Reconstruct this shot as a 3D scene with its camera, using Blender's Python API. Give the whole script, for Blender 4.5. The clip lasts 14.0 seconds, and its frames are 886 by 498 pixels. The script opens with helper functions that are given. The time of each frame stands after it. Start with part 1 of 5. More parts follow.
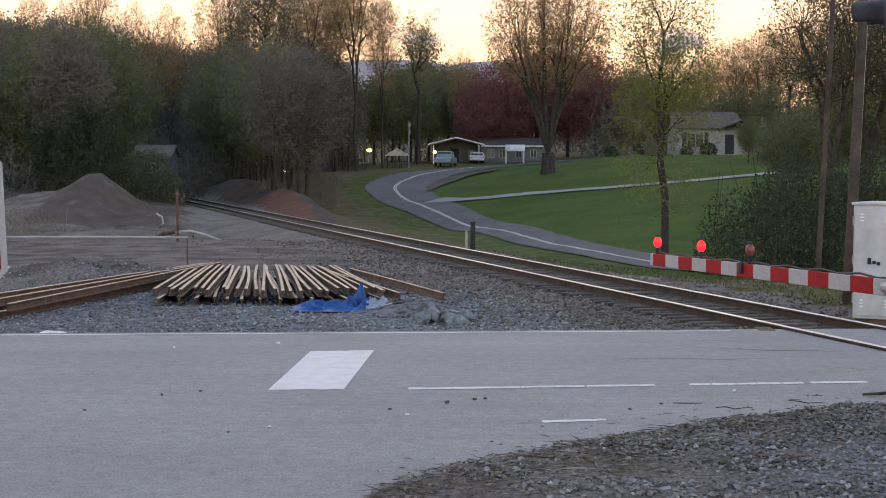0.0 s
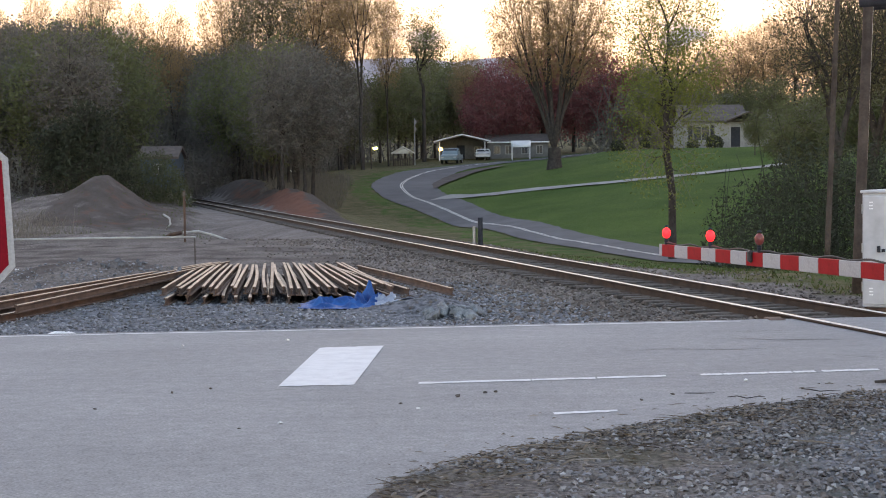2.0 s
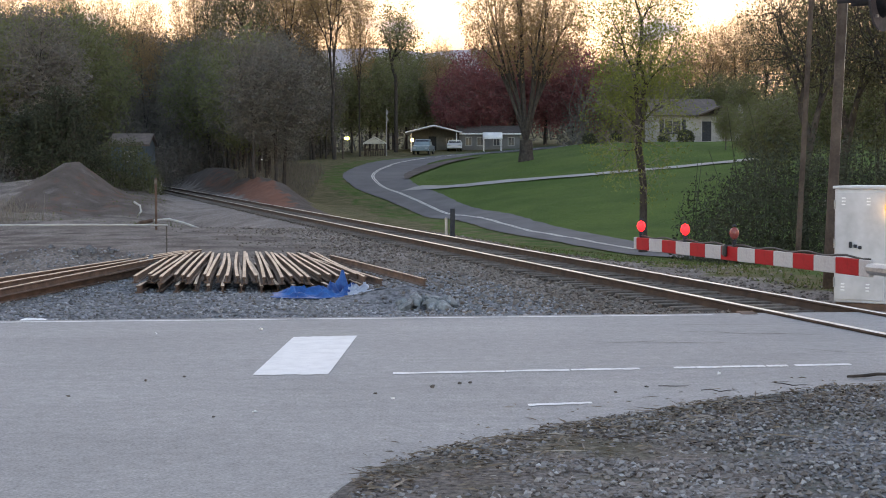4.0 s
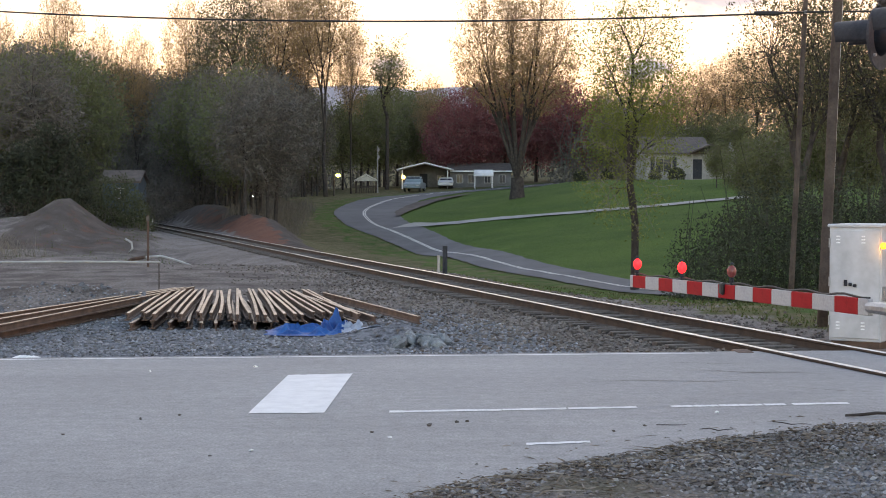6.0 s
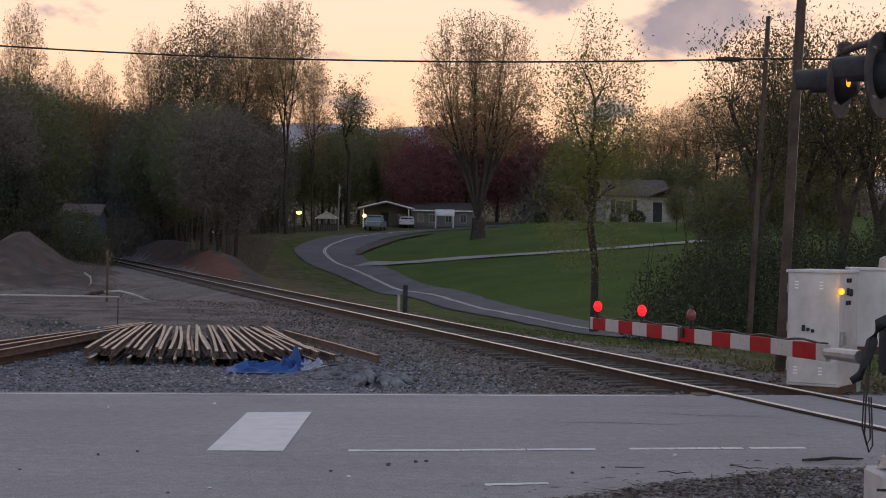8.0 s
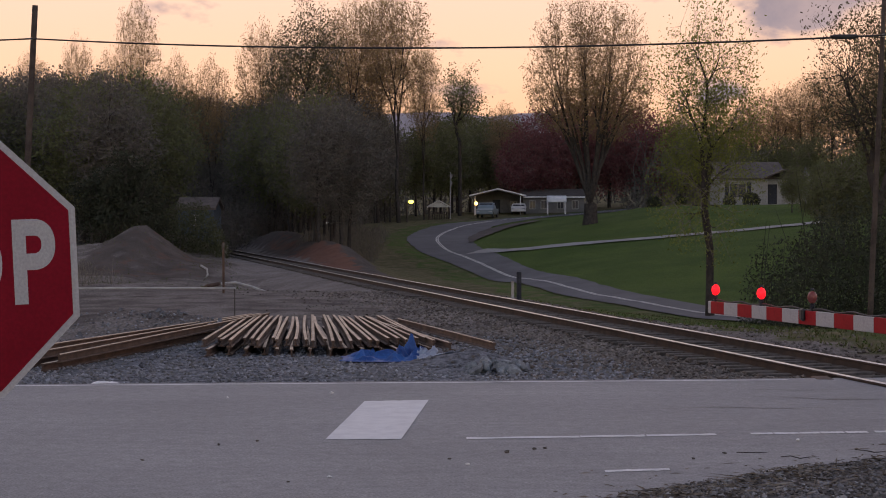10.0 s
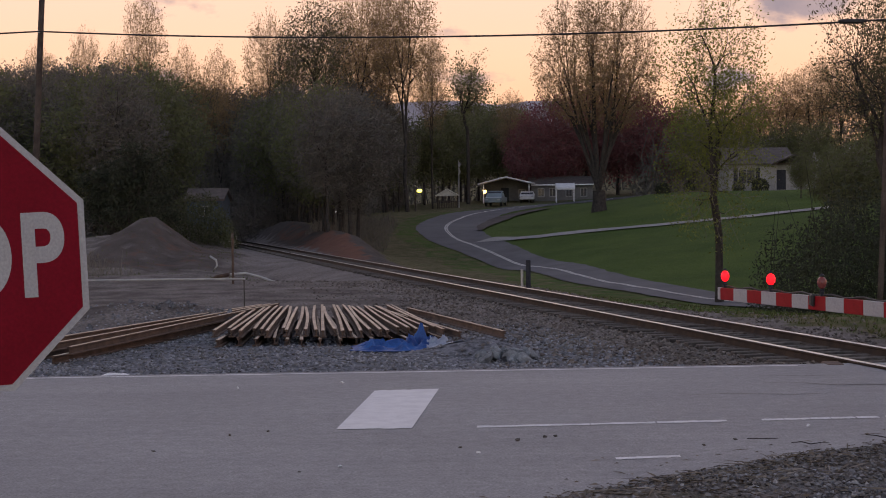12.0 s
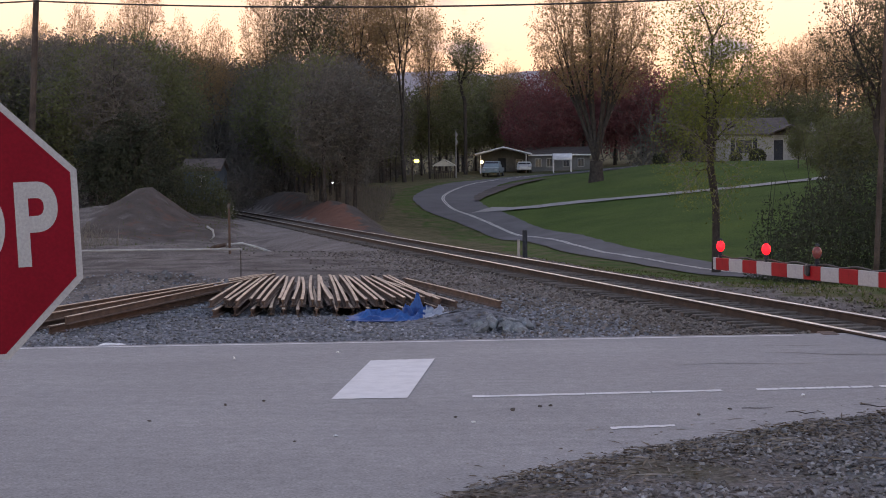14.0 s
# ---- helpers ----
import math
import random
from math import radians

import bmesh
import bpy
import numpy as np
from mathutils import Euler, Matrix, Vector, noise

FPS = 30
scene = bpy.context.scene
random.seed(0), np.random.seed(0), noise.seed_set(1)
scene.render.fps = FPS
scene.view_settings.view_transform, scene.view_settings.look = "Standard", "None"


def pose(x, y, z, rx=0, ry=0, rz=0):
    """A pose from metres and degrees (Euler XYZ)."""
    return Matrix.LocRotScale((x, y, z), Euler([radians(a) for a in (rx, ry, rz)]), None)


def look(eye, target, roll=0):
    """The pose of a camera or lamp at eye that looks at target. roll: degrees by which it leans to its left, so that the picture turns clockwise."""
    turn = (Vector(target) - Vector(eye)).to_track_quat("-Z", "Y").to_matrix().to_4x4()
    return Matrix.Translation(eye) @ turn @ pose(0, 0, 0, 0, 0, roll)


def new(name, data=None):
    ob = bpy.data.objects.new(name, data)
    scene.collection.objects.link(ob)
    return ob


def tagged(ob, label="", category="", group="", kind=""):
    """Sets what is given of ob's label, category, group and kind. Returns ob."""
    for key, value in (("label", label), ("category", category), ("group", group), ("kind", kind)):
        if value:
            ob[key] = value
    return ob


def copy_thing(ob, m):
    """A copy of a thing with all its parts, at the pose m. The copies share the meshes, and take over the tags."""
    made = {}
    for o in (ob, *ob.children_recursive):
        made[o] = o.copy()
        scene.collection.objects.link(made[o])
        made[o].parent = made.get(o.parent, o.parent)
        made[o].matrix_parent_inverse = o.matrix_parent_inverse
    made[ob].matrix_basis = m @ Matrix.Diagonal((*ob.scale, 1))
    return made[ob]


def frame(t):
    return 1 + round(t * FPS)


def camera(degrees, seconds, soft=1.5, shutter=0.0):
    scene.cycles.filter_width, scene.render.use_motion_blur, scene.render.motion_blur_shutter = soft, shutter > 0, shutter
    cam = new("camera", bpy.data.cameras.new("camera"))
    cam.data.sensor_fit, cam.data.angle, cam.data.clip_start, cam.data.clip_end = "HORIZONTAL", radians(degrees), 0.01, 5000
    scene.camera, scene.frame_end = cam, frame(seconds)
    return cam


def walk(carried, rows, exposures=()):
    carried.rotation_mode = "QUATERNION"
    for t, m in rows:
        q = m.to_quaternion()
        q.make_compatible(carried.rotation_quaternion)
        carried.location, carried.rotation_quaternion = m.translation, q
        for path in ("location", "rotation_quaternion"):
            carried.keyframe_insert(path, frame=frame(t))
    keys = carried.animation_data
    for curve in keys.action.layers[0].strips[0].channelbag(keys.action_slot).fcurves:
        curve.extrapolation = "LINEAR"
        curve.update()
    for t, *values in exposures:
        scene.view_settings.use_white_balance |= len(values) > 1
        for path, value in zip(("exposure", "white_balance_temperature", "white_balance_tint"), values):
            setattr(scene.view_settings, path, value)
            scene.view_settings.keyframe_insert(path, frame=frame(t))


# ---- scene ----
cam = camera(30.1, 14.0, soft=1.0)
PATH = [
    (0, (-0.008, -0.095, 2.278), (-0.016, 1.903, 2.187), 0.2),
    (0.5, (-0.027, -0.103, 2.242), (-0.053, 1.893, 2.123), 0.1),
    (1, (-0.029, 0.011, 2.225), (-0.063, 2.007, 2.105), -0.3),
    (1.5, (-0.032, 0.012, 2.23), (-0.055, 2.009, 2.136), -0.7),
    (2, (-0.018, -0.049, 2.234), (-0.035, 1.949, 2.14), -0.7),
    (2.5, (-0.03, -0.021, 2.226), (-0.036, 1.976, 2.117), -0.4),
    (3, (-0.039, -0.054, 2.235), (-0.041, 1.943, 2.134), -0.3),
    (5.3, (-0.127, -0.013, 2.224), (-0.078, 1.984, 2.113), 0.2),
    (5.5, (-0.129, 0.0, 2.225), (-0.085, 1.997, 2.125), -0.0),
    (6, (-0.146, 0.003, 2.235), (-0.115, 2.002, 2.175), 0.1),
    (6.5, (-0.162, -0.014, 2.239), (-0.111, 1.985, 2.211), 0.6),
    (7, (-0.168, -0.048, 2.243), (-0.098, 1.95, 2.225), 0.5),
    (7.5, (-0.168, -0.046, 2.243), (-0.077, 1.952, 2.228), 0.7),
    (8, (-0.166, -0.045, 2.243), (-0.087, 1.954, 2.231), 1.0),
    (8.5, (-0.171, -0.003, 2.235), (-0.143, 1.997, 2.216), 0.8),
    (9, (-0.185, 0.011, 2.237), (-0.216, 2.011, 2.214), 0.3),
    (9.2, (-0.193, 0.041, 2.231), (-0.245, 2.04, 2.208), 0.2),
    (11.5, (-0.189, 0.023, 2.237), (-0.248, 2.022, 2.195), -0.4),
    (12, (-0.19, 0.036, 2.235), (-0.258, 2.034, 2.193), -0.6),
    (12.5, (-0.191, 0.04, 2.233), (-0.258, 2.038, 2.181), -0.7),
    (13, (-0.179, 0.018, 2.233), (-0.24, 2.016, 2.168), -0.6),
    (13.5, (-0.175, 0.028, 2.232), (-0.235, 2.025, 2.158), -0.5),
    (14, (-0.171, 0.034, 2.231), (-0.236, 2.031, 2.153), -0.6),
]

# exposure of the phone's picture: bright at first, darker once it meets the sky
EXPOSURES = [(0, 1.9, 7500, 22), (0.6, 1.95, 7500, 23), (1.0, 2.2, 7500, 22), (3.0, 2.18, 7500, 20), (5.5, 2.24, 7500, 17), (5.9, 2.2, 7500, 18), (6.4, 1.95, 7500, 20), (6.9, 1.32, 7600, 24), (7.5, 1.15, 7600, 26), (9.0, 1.0, 7900, 34), (12.5, 1.02, 7800, 35), (13.2, 1.28, 7700, 34), (14.0, 1.55, 7500, 32)]
walk(cam, [(t, look(eye, target, roll)) for t, eye, target, roll in PATH], EXPOSURES)

# ---- world, sun ----
world = bpy.data.worlds.new("dusk")
scene.world = world
world.use_nodes = True
wn = world.node_tree
bg = wn.nodes["Background"]
sky = wn.nodes.new("ShaderNodeTexSky")
sky.sky_type = "NISHITA"
sky.sun_disc = False
sky.sun_elevation = radians(11)
sky.sun_rotation = radians(8)
sky.dust_density = 1.0
wn.links.new(sky.outputs[0], bg.inputs[0])
bg.inputs[1].default_value = 0.15
sun = new("sun", bpy.data.lights.new("sun", "SUN"))
sun.data.energy = 0.5
sun.data.angle = radians(12)
sun.data.color = (1.0, 0.78, 0.55)
sun.matrix_world = look((28, 198, 28), (0, 0, 0))


# ---- materials ----
def mat(name, build):
    m = bpy.data.materials.new(name)
    m.use_nodes = True
    nt = m.node_tree
    build(nt, nt.nodes["Principled BSDF"])
    return m


def node(nt, kind, **inputs):
    n = nt.nodes.new(kind)
    for k, v in inputs.items():
        n.inputs[k.replace("_", " ")].default_value = v
    return n


def noise_ramp(nt, scale, c1, c2, lo=0.35, hi=0.65, detail=6, space="Object", rough=0.6):
    tc = nt.nodes.new("ShaderNodeTexCoord")
    n = node(nt, "ShaderNodeTexNoise", Scale=scale, Detail=detail, Roughness=rough)
    nt.links.new(tc.outputs[space], n.inputs["Vector"])
    r = nt.nodes.new("ShaderNodeValToRGB")
    r.color_ramp.elements[0].position, r.color_ramp.elements[1].position = lo, hi
    r.color_ramp.elements[0].color = (*c1, 1)
    r.color_ramp.elements[1].color = (*c2, 1)
    nt.links.new(n.outputs["Fac"], r.inputs["Fac"])
    return r.outputs["Color"], n.outputs["Fac"]


def blend(nt, a, b, fac, mode="MIX"):
    m = nt.nodes.new("ShaderNodeMix")
    m.data_type, m.blend_type = "RGBA", mode
    for s, v in ((m.inputs[0], fac), (m.inputs[6], a), (m.inputs[7], b)):
        if isinstance(v, (int, float)):
            s.default_value = v
        elif isinstance(v, tuple):
            s.default_value = (*v, 1)
        else:
            nt.links.new(v, s)
    return m.outputs[2]


def bump(nt, b, height, strength, dist=0.02):
    n = node(nt, "ShaderNodeBump", Strength=strength, Distance=dist)
    nt.links.new(height, n.inputs["Height"])
    nt.links.new(n.outputs[0], b.inputs["Normal"])


def plain(name, c1, c2, scale=6.0, rough=0.6, metal=0.0, fine=60.0, bumpy=0.2, vary=0.0, spec=0.5):
    """Two tones at two scales with relief; vary: change from object to object."""
    def build(nt, b):
        col, _ = noise_ramp(nt, scale, c1, c2)
        g, f = noise_ramp(nt, fine, (0.75,) * 3, (1.15,) * 3)
        col = blend(nt, col, g, 0.6, "MULTIPLY")
        if vary:
            oi = nt.nodes.new("ShaderNodeObjectInfo")
            hv = node(nt, "ShaderNodeHueSaturation")
            mr = node(nt, "ShaderNodeMapRange", To_Min=1 - vary, To_Max=1 + vary)
            nt.links.new(oi.outputs["Random"], mr.inputs["Value"])
            nt.links.new(mr.outputs[0], hv.inputs["Value"])
            nt.links.new(col, hv.inputs["Color"])
            col = hv.outputs[0]
        nt.links.new(col, b.inputs["Base Color"])
        b.inputs["Roughness"].default_value = rough
        b.inputs["Metallic"].default_value = metal
        b.inputs["Specular IOR Level"].default_value = spec
        if bumpy:
            bump(nt, b, f, bumpy, 0.01)
    return mat(name, build)


def islands(name, cols, rough=0.8, through_light=0.0):
    """Stones, leaves and the like: each piece of the mesh takes its own tone."""
    def build(nt, b):
        g = nt.nodes.new("ShaderNodeNewGeometry")
        r = nt.nodes.new("ShaderNodeValToRGB")
        while len(r.color_ramp.elements) < len(cols):
            r.color_ramp.elements.new(0.5)
        for i, (e, c) in enumerate(zip(r.color_ramp.elements, cols)):
            e.position = i / max(1, len(cols) - 1)
            e.color = (*c, 1)
        nt.links.new(g.outputs["Random Per Island"], r.inputs["Fac"])
        col = r.outputs["Color"]
        big, _ = noise_ramp(nt, 0.25, (0.7,) * 3, (1.2,) * 3)
        col = blend(nt, col, big, 0.7, "MULTIPLY")
        nt.links.new(col, b.inputs["Base Color"])
        b.inputs["Roughness"].default_value = rough
        b.inputs["Specular IOR Level"].default_value = 0.15
        if through_light:
            tr = nt.nodes.new("ShaderNodeBsdfTranslucent")
            nt.links.new(col, tr.inputs["Color"])
            mx = node(nt, "ShaderNodeMixShader", Fac=through_light)
            nt.links.new(b.outputs[0], mx.inputs[1])
            nt.links.new(tr.outputs[0], mx.inputs[2])
            nt.links.new(mx.outputs[0], nt.nodes["Material Output"].inputs["Surface"])
    return mat(name, build)


def glow(name, col, strength):
    def build(nt, b):
        b.inputs["Base Color"].default_value = (*col, 1)
        b.inputs["Emission Color"].default_value = (*col, 1)
        b.inputs["Emission Strength"].default_value = strength
    return mat(name, build)


def build_asphalt(nt, b):
    patch, _ = noise_ramp(nt, 0.35, (0.207, 0.204, 0.204), (0.264, 0.26, 0.258), 0.3, 0.7, 5)
    grain, f = noise_ramp(nt, 38.0, (0.5,) * 3, (1.45,) * 3, 0.3, 0.7, 8)
    col = blend(nt, patch, grain, 0.85, "MULTIPLY")
    # pale tyre-polished streaks along the road
    tc = nt.nodes.new("ShaderNodeTexCoord")
    mp = nt.nodes.new("ShaderNodeMapping")
    mp.inputs["Scale"].default_value = (0.05, 0.9, 1)
    mp.inputs["Rotation"].default_value = (0, 0, radians(-6))
    nt.links.new(tc.outputs["Object"], mp.inputs["Vector"])
    st = node(nt, "ShaderNodeTexNoise", Scale=1.4, Detail=5.0)
    nt.links.new(mp.outputs[0], st.inputs["Vector"])
    r = nt.nodes.new("ShaderNodeValToRGB")
    r.color_ramp.elements[0].position, r.color_ramp.elements[1].position = 0.42, 0.66
    r.color_ramp.elements[0].color, r.color_ramp.elements[1].color = (0.93, 0.93, 0.94, 1), (1.14, 1.13, 1.13, 1)
    nt.links.new(st.outputs["Fac"], r.inputs["Fac"])
    col = blend(nt, col, r.outputs[0], 0.45, "MULTIPLY")
    mott, _ = noise_ramp(nt, 7.0, (0.78,) * 3, (1.2,) * 3, 0.35, 0.65, 8)
    col = blend(nt, col, mott, 0.65, "MULTIPLY")
    # tar-dark spots
    sp, _ = noise_ramp(nt, 3.2, (1, 1, 1), (0.55, 0.55, 0.56), 0.70, 0.76, 3)
    col = blend(nt, col, sp, 0.5, "MULTIPLY")
    nt.links.new(col, b.inputs["Base Color"])
    b.inputs["Roughness"].default_value = 0.75
    bump(nt, b, f, 0.45, 0.01)


def build_ground(nt, b):
    """Bare gravelly soil; grass, red clay and ballast where the masks say."""
    soil, _ = noise_ramp(nt, 0.5, (0.125, 0.108, 0.098), (0.215, 0.19, 0.175), 0.3, 0.7, 8)
    grit, f = noise_ramp(nt, 16.0, (0.3,) * 3, (1.75,) * 3, 0.32, 0.68, 8)
    col = blend(nt, soil, grit, 0.8, "MULTIPLY")
    grass, _ = noise_ramp(nt, 0.18, (0.04, 0.078, 0.015), (0.074, 0.118, 0.025), 0.3, 0.7, 9)
    gg, _ = noise_ramp(nt, 6.0, (0.7,) * 3, (1.25,) * 3, 0.3, 0.7, 8)
    grass = blend(nt, grass, gg, 0.8, "MULTIPLY")
    dry, _ = noise_ramp(nt, 1.2, (0.07, 0.075, 0.03), (0.15, 0.12, 0.07), 0.35, 0.65, 8)
    clay, _ = noise_ramp(nt, 1.5, (0.12, 0.058, 0.042), (0.2, 0.092, 0.062), 0.3, 0.7, 8)
    stone, _ = noise_ramp(nt, 9.0, (0.06, 0.063, 0.07), (0.25, 0.26, 0.28), 0.34, 0.66, 9)
    brown, _ = noise_ramp(nt, 0.8, (0.06, 0.05, 0.044), (0.12, 0.1, 0.088), 0.3, 0.7, 8)
    for name, c in (("stone", stone), ("litter", brown), ("dry", dry), ("clay", clay), ("grass", grass)):
        a = nt.nodes.new("ShaderNodeAttribute")
        a.attribute_name = name
        n = node(nt, "ShaderNodeTexNoise", Scale=0.9, Detail=7.0)
        tc = nt.nodes.new("ShaderNodeTexCoord")
        nt.links.new(tc.outputs["Object"], n.inputs["Vector"])
        ad = nt.nodes.new("ShaderNodeMath")
        ad.operation = "ADD"
        nt.links.new(a.outputs["Fac"], ad.inputs[0])
        nt.links.new(n.outputs["Fac"], ad.inputs[1])
        mr = node(nt, "ShaderNodeMapRange", From_Min=0.85, From_Max=1.1)
        nt.links.new(ad.outputs[0], mr.inputs["Value"])
        col = blend(nt, col, c, mr.outputs[0])
    nt.links.new(col, b.inputs["Base Color"])
    b.inputs["Roughness"].default_value = 0.95
    b.inputs["Specular IOR Level"].default_value = 0.1
    bump(nt, b, f, 1.0, 0.06)


def build_paint(nt, b):
    col, _ = noise_ramp(nt, 4.0, (0.52, 0.52, 0.525), (0.63, 0.63, 0.63), 0.3, 0.6, 8)
    crack, f = noise_ramp(nt, 40.0, (0.6,) * 3, (1.05,) * 3, 0.28, 0.42, 8)
    col = blend(nt, col, crack, 0.6, "MULTIPLY")
    nt.links.new(col, b.inputs["Base Color"])
    b.inputs["Roughness"].default_value = 0.6
    bump(nt, b, f, 0.3, 0.005)


def build_sky(nt, b):
    """Evening sky low in the west: warm cream to amber, with a few grey-violet clouds."""
    tc = nt.nodes.new("ShaderNodeTexCoord")
    sep = nt.nodes.new("ShaderNodeSeparateXYZ")
    nt.links.new(tc.outputs["Object"], sep.inputs[0])
    mr = node(nt, "ShaderNodeMapRange", From_Min=0.0, From_Max=900.0)
    nt.links.new(sep.outputs["Z"], mr.inputs["Value"])
    r = nt.nodes.new("ShaderNodeValToRGB")
    stops = [(0.0, (1.0, 0.58, 0.30)), (0.14, (1.0, 0.66, 0.39)), (0.28, (1.0, 0.75, 0.52)), (0.5, (0.86, 0.78, 0.67)), (1.0, (0.55, 0.62, 0.72))]
    while len(r.color_ramp.elements) < len(stops):
        r.color_ramp.elements.new(0.5)
    for e, (p, c) in zip(r.color_ramp.elements, stops):
        e.position, e.color = p, (*c, 1)
    nt.links.new(mr.outputs[0], r.inputs["Fac"])
    mp = nt.nodes.new("ShaderNodeMapping")
    mp.inputs["Scale"].default_value = (0.0062, 0.0062, 0.012)
    mp.inputs["Location"].default_value = (0.63, 0.2, 0.18)
    nt.links.new(tc.outputs["Object"], mp.inputs["Vector"])
    n = node(nt, "ShaderNodeTexNoise", Scale=1.0, Detail=9.0, Roughness=0.55)
    nt.links.new(mp.outputs[0], n.inputs["Vector"])
    # cloud banks: one high to the right, smaller ones low down
    total = n.outputs["Fac"]
    for cx, cz, rx, rz, amount in ((458, 338, 125, 60, 0.22), (262, 380, 85, 30, 0.2), (-30, 205, 120, 30, 0.22), (330, 215, 60, 25, 0.18), (900, 420, 500, 120, 0.15), (-900, 450, 500, 90, 0.12)):
        parts = []
        for axis, c0, r0 in (("X", cx, rx), ("Z", cz, rz)):
            k = node(nt, "ShaderNodeMapRange", From_Min=c0 - r0, From_Max=c0 + r0, To_Min=-1.0, To_Max=1.0)
            k.clamp = False
            nt.links.new(sep.outputs[axis], k.inputs["Value"])
            sq = nt.nodes.new("ShaderNodeMath")
            sq.operation = "MULTIPLY"
            nt.links.new(k.outputs[0], sq.inputs[0])
            nt.links.new(k.outputs[0], sq.inputs[1])
            parts.append(sq)
        d2 = nt.nodes.new("ShaderNodeMath")
        nt.links.new(parts[0].outputs[0], d2.inputs[0])
        nt.links.new(parts[1].outputs[0], d2.inputs[1])
        fall = node(nt, "ShaderNodeMapRange", From_Min=0.0, From_Max=1.6, To_Min=amount, To_Max=0.0)
        nt.links.new(d2.outputs[0], fall.inputs["Value"])
        tot = nt.nodes.new("ShaderNodeMath")
        nt.links.new(total, tot.inputs[0])
        nt.links.new(fall.outputs[0], tot.inputs[1])
        total = tot.outputs[0]
    ad = nt.nodes.new("ShaderNodeMath")
    ad.inputs[1].default_value = -0.10
    nt.links.new(total, ad.inputs[0])
    cr = nt.nodes.new("ShaderNodeValToRGB")
    cr.color_ramp.elements[0].position, cr.color_ramp.elements[1].position = 0.51, 0.64
    nt.links.new(ad.outputs[0], cr.inputs["Fac"])
    cloud, _ = noise_ramp(nt, 0.006, (0.27, 0.29, 0.35), (0.46, 0.43, 0.44))
    col = blend(nt, r.outputs["Color"], cloud, cr.outputs["Color"])
    em = node(nt, "ShaderNodeEmission", Strength=0.52)
    nt.links.new(col, em.inputs["Color"])
    nt.links.new(em.outputs[0], nt.nodes["Material Output"].inputs["Surface"])


FADED = plain("faded_line_paint", (0.42, 0.41, 0.38), (0.58, 0.57, 0.53), 0.8, 0.8)
ASPHALT = mat("asphalt", build_asphalt)
GROUND = mat("ground", build_ground)
PAINT = mat("road_paint", build_paint)
SKY = mat("evening_sky", build_sky)
OLD_ASPHALT = plain("old_asphalt", (0.066, 0.066, 0.072), (0.1, 0.1, 0.107), 0.4, 0.9, fine=20)
CONCRETE = plain("pale_concrete", (0.22, 0.215, 0.2), (0.31, 0.3, 0.28), 0.6, 0.9, fine=9)
RUST = plain("rusty_steel", (0.055, 0.032, 0.023), (0.125, 0.075, 0.052), 3.0, 0.85, 0.0, vary=0.25)
HEAD = plain("polished_rail_head", (0.55, 0.53, 0.5), (0.7, 0.68, 0.66), 2.0, 0.28, 1.0, bumpy=0.05)
SCALE = plain("tan_mill_scale", (0.36, 0.25, 0.17), (0.55, 0.42, 0.30), 2.5, 0.6, 0.1, vary=0.15)
TIE = plain("weathered_tie", (0.05, 0.042, 0.036), (0.12, 0.1, 0.085), 5.0, 0.95, vary=0.3)
WOOD = plain("pole_wood", (0.055, 0.043, 0.038), (0.10, 0.08, 0.068), 3.0, 0.9, fine=25, spec=0.2)
GALV = plain("galvanised_steel", (0.28, 0.29, 0.3), (0.4, 0.41, 0.42), 8.0, 0.45, 0.7)
DARK = plain("dark_painted_metal", (0.016, 0.019, 0.026), (0.035, 0.04, 0.05), 8.0, 0.7, spec=0.25)
BLACK = plain("black_rubber", (0.012, 0.012, 0.013), (0.025, 0.025, 0.026), 10.0, 0.6)
WHITE = plain("white_paint", (0.44, 0.45, 0.47), (0.50, 0.51, 0.53), 1.2, 0.55, fine=3, bumpy=0.02, spec=0.3)
SIGNRED = plain("red_sheeting", (0.185, 0.003, 0.012), (0.215, 0.004, 0.015), 3.0, 0.6, bumpy=0.03, spec=0.12)
SHEETWHITE = plain("white_sheeting", (0.36, 0.365, 0.38), (0.39, 0.395, 0.405), 4.0, 0.6, bumpy=0.03, spec=0.2)
STRIPERED = plain("stripe_red", (0.29, 0.008, 0.012), (0.34, 0.012, 0.016), 4.0, 0.6, bumpy=0.03, spec=0.15)
TARP = plain("blue_tarp", (0.004, 0.035, 0.16), (0.018, 0.12, 0.36), 3.0, 0.5, bumpy=0.4, spec=0.25)
TARPGREY = plain("grey_tarp_underside", (0.2, 0.25, 0.33), (0.36, 0.4, 0.47), 5.0, 0.5, bumpy=0.3)
BARK = plain("bark", (0.034, 0.03, 0.028), (0.075, 0.065, 0.058), 4.0, 0.95, fine=14, bumpy=0.5, spec=0.1)
TWIG = plain("twigs", (0.145, 0.125, 0.11), (0.22, 0.19, 0.165), 2.0, 0.9, bumpy=0)
TANTWIG = plain("tan_twigs", (0.17, 0.115, 0.07), (0.27, 0.19, 0.12), 2.0, 0.9, bumpy=0)
BUDS = islands("buds", [(0.27, 0.18, 0.09), (0.34, 0.24, 0.12), (0.22, 0.17, 0.08)], 0.8, 0.5)
DARKLEAF = islands("dark_leaves", [(0.085, 0.083, 0.042), (0.115, 0.11, 0.058), (0.09, 0.08, 0.048)], 0.8, 0.28)
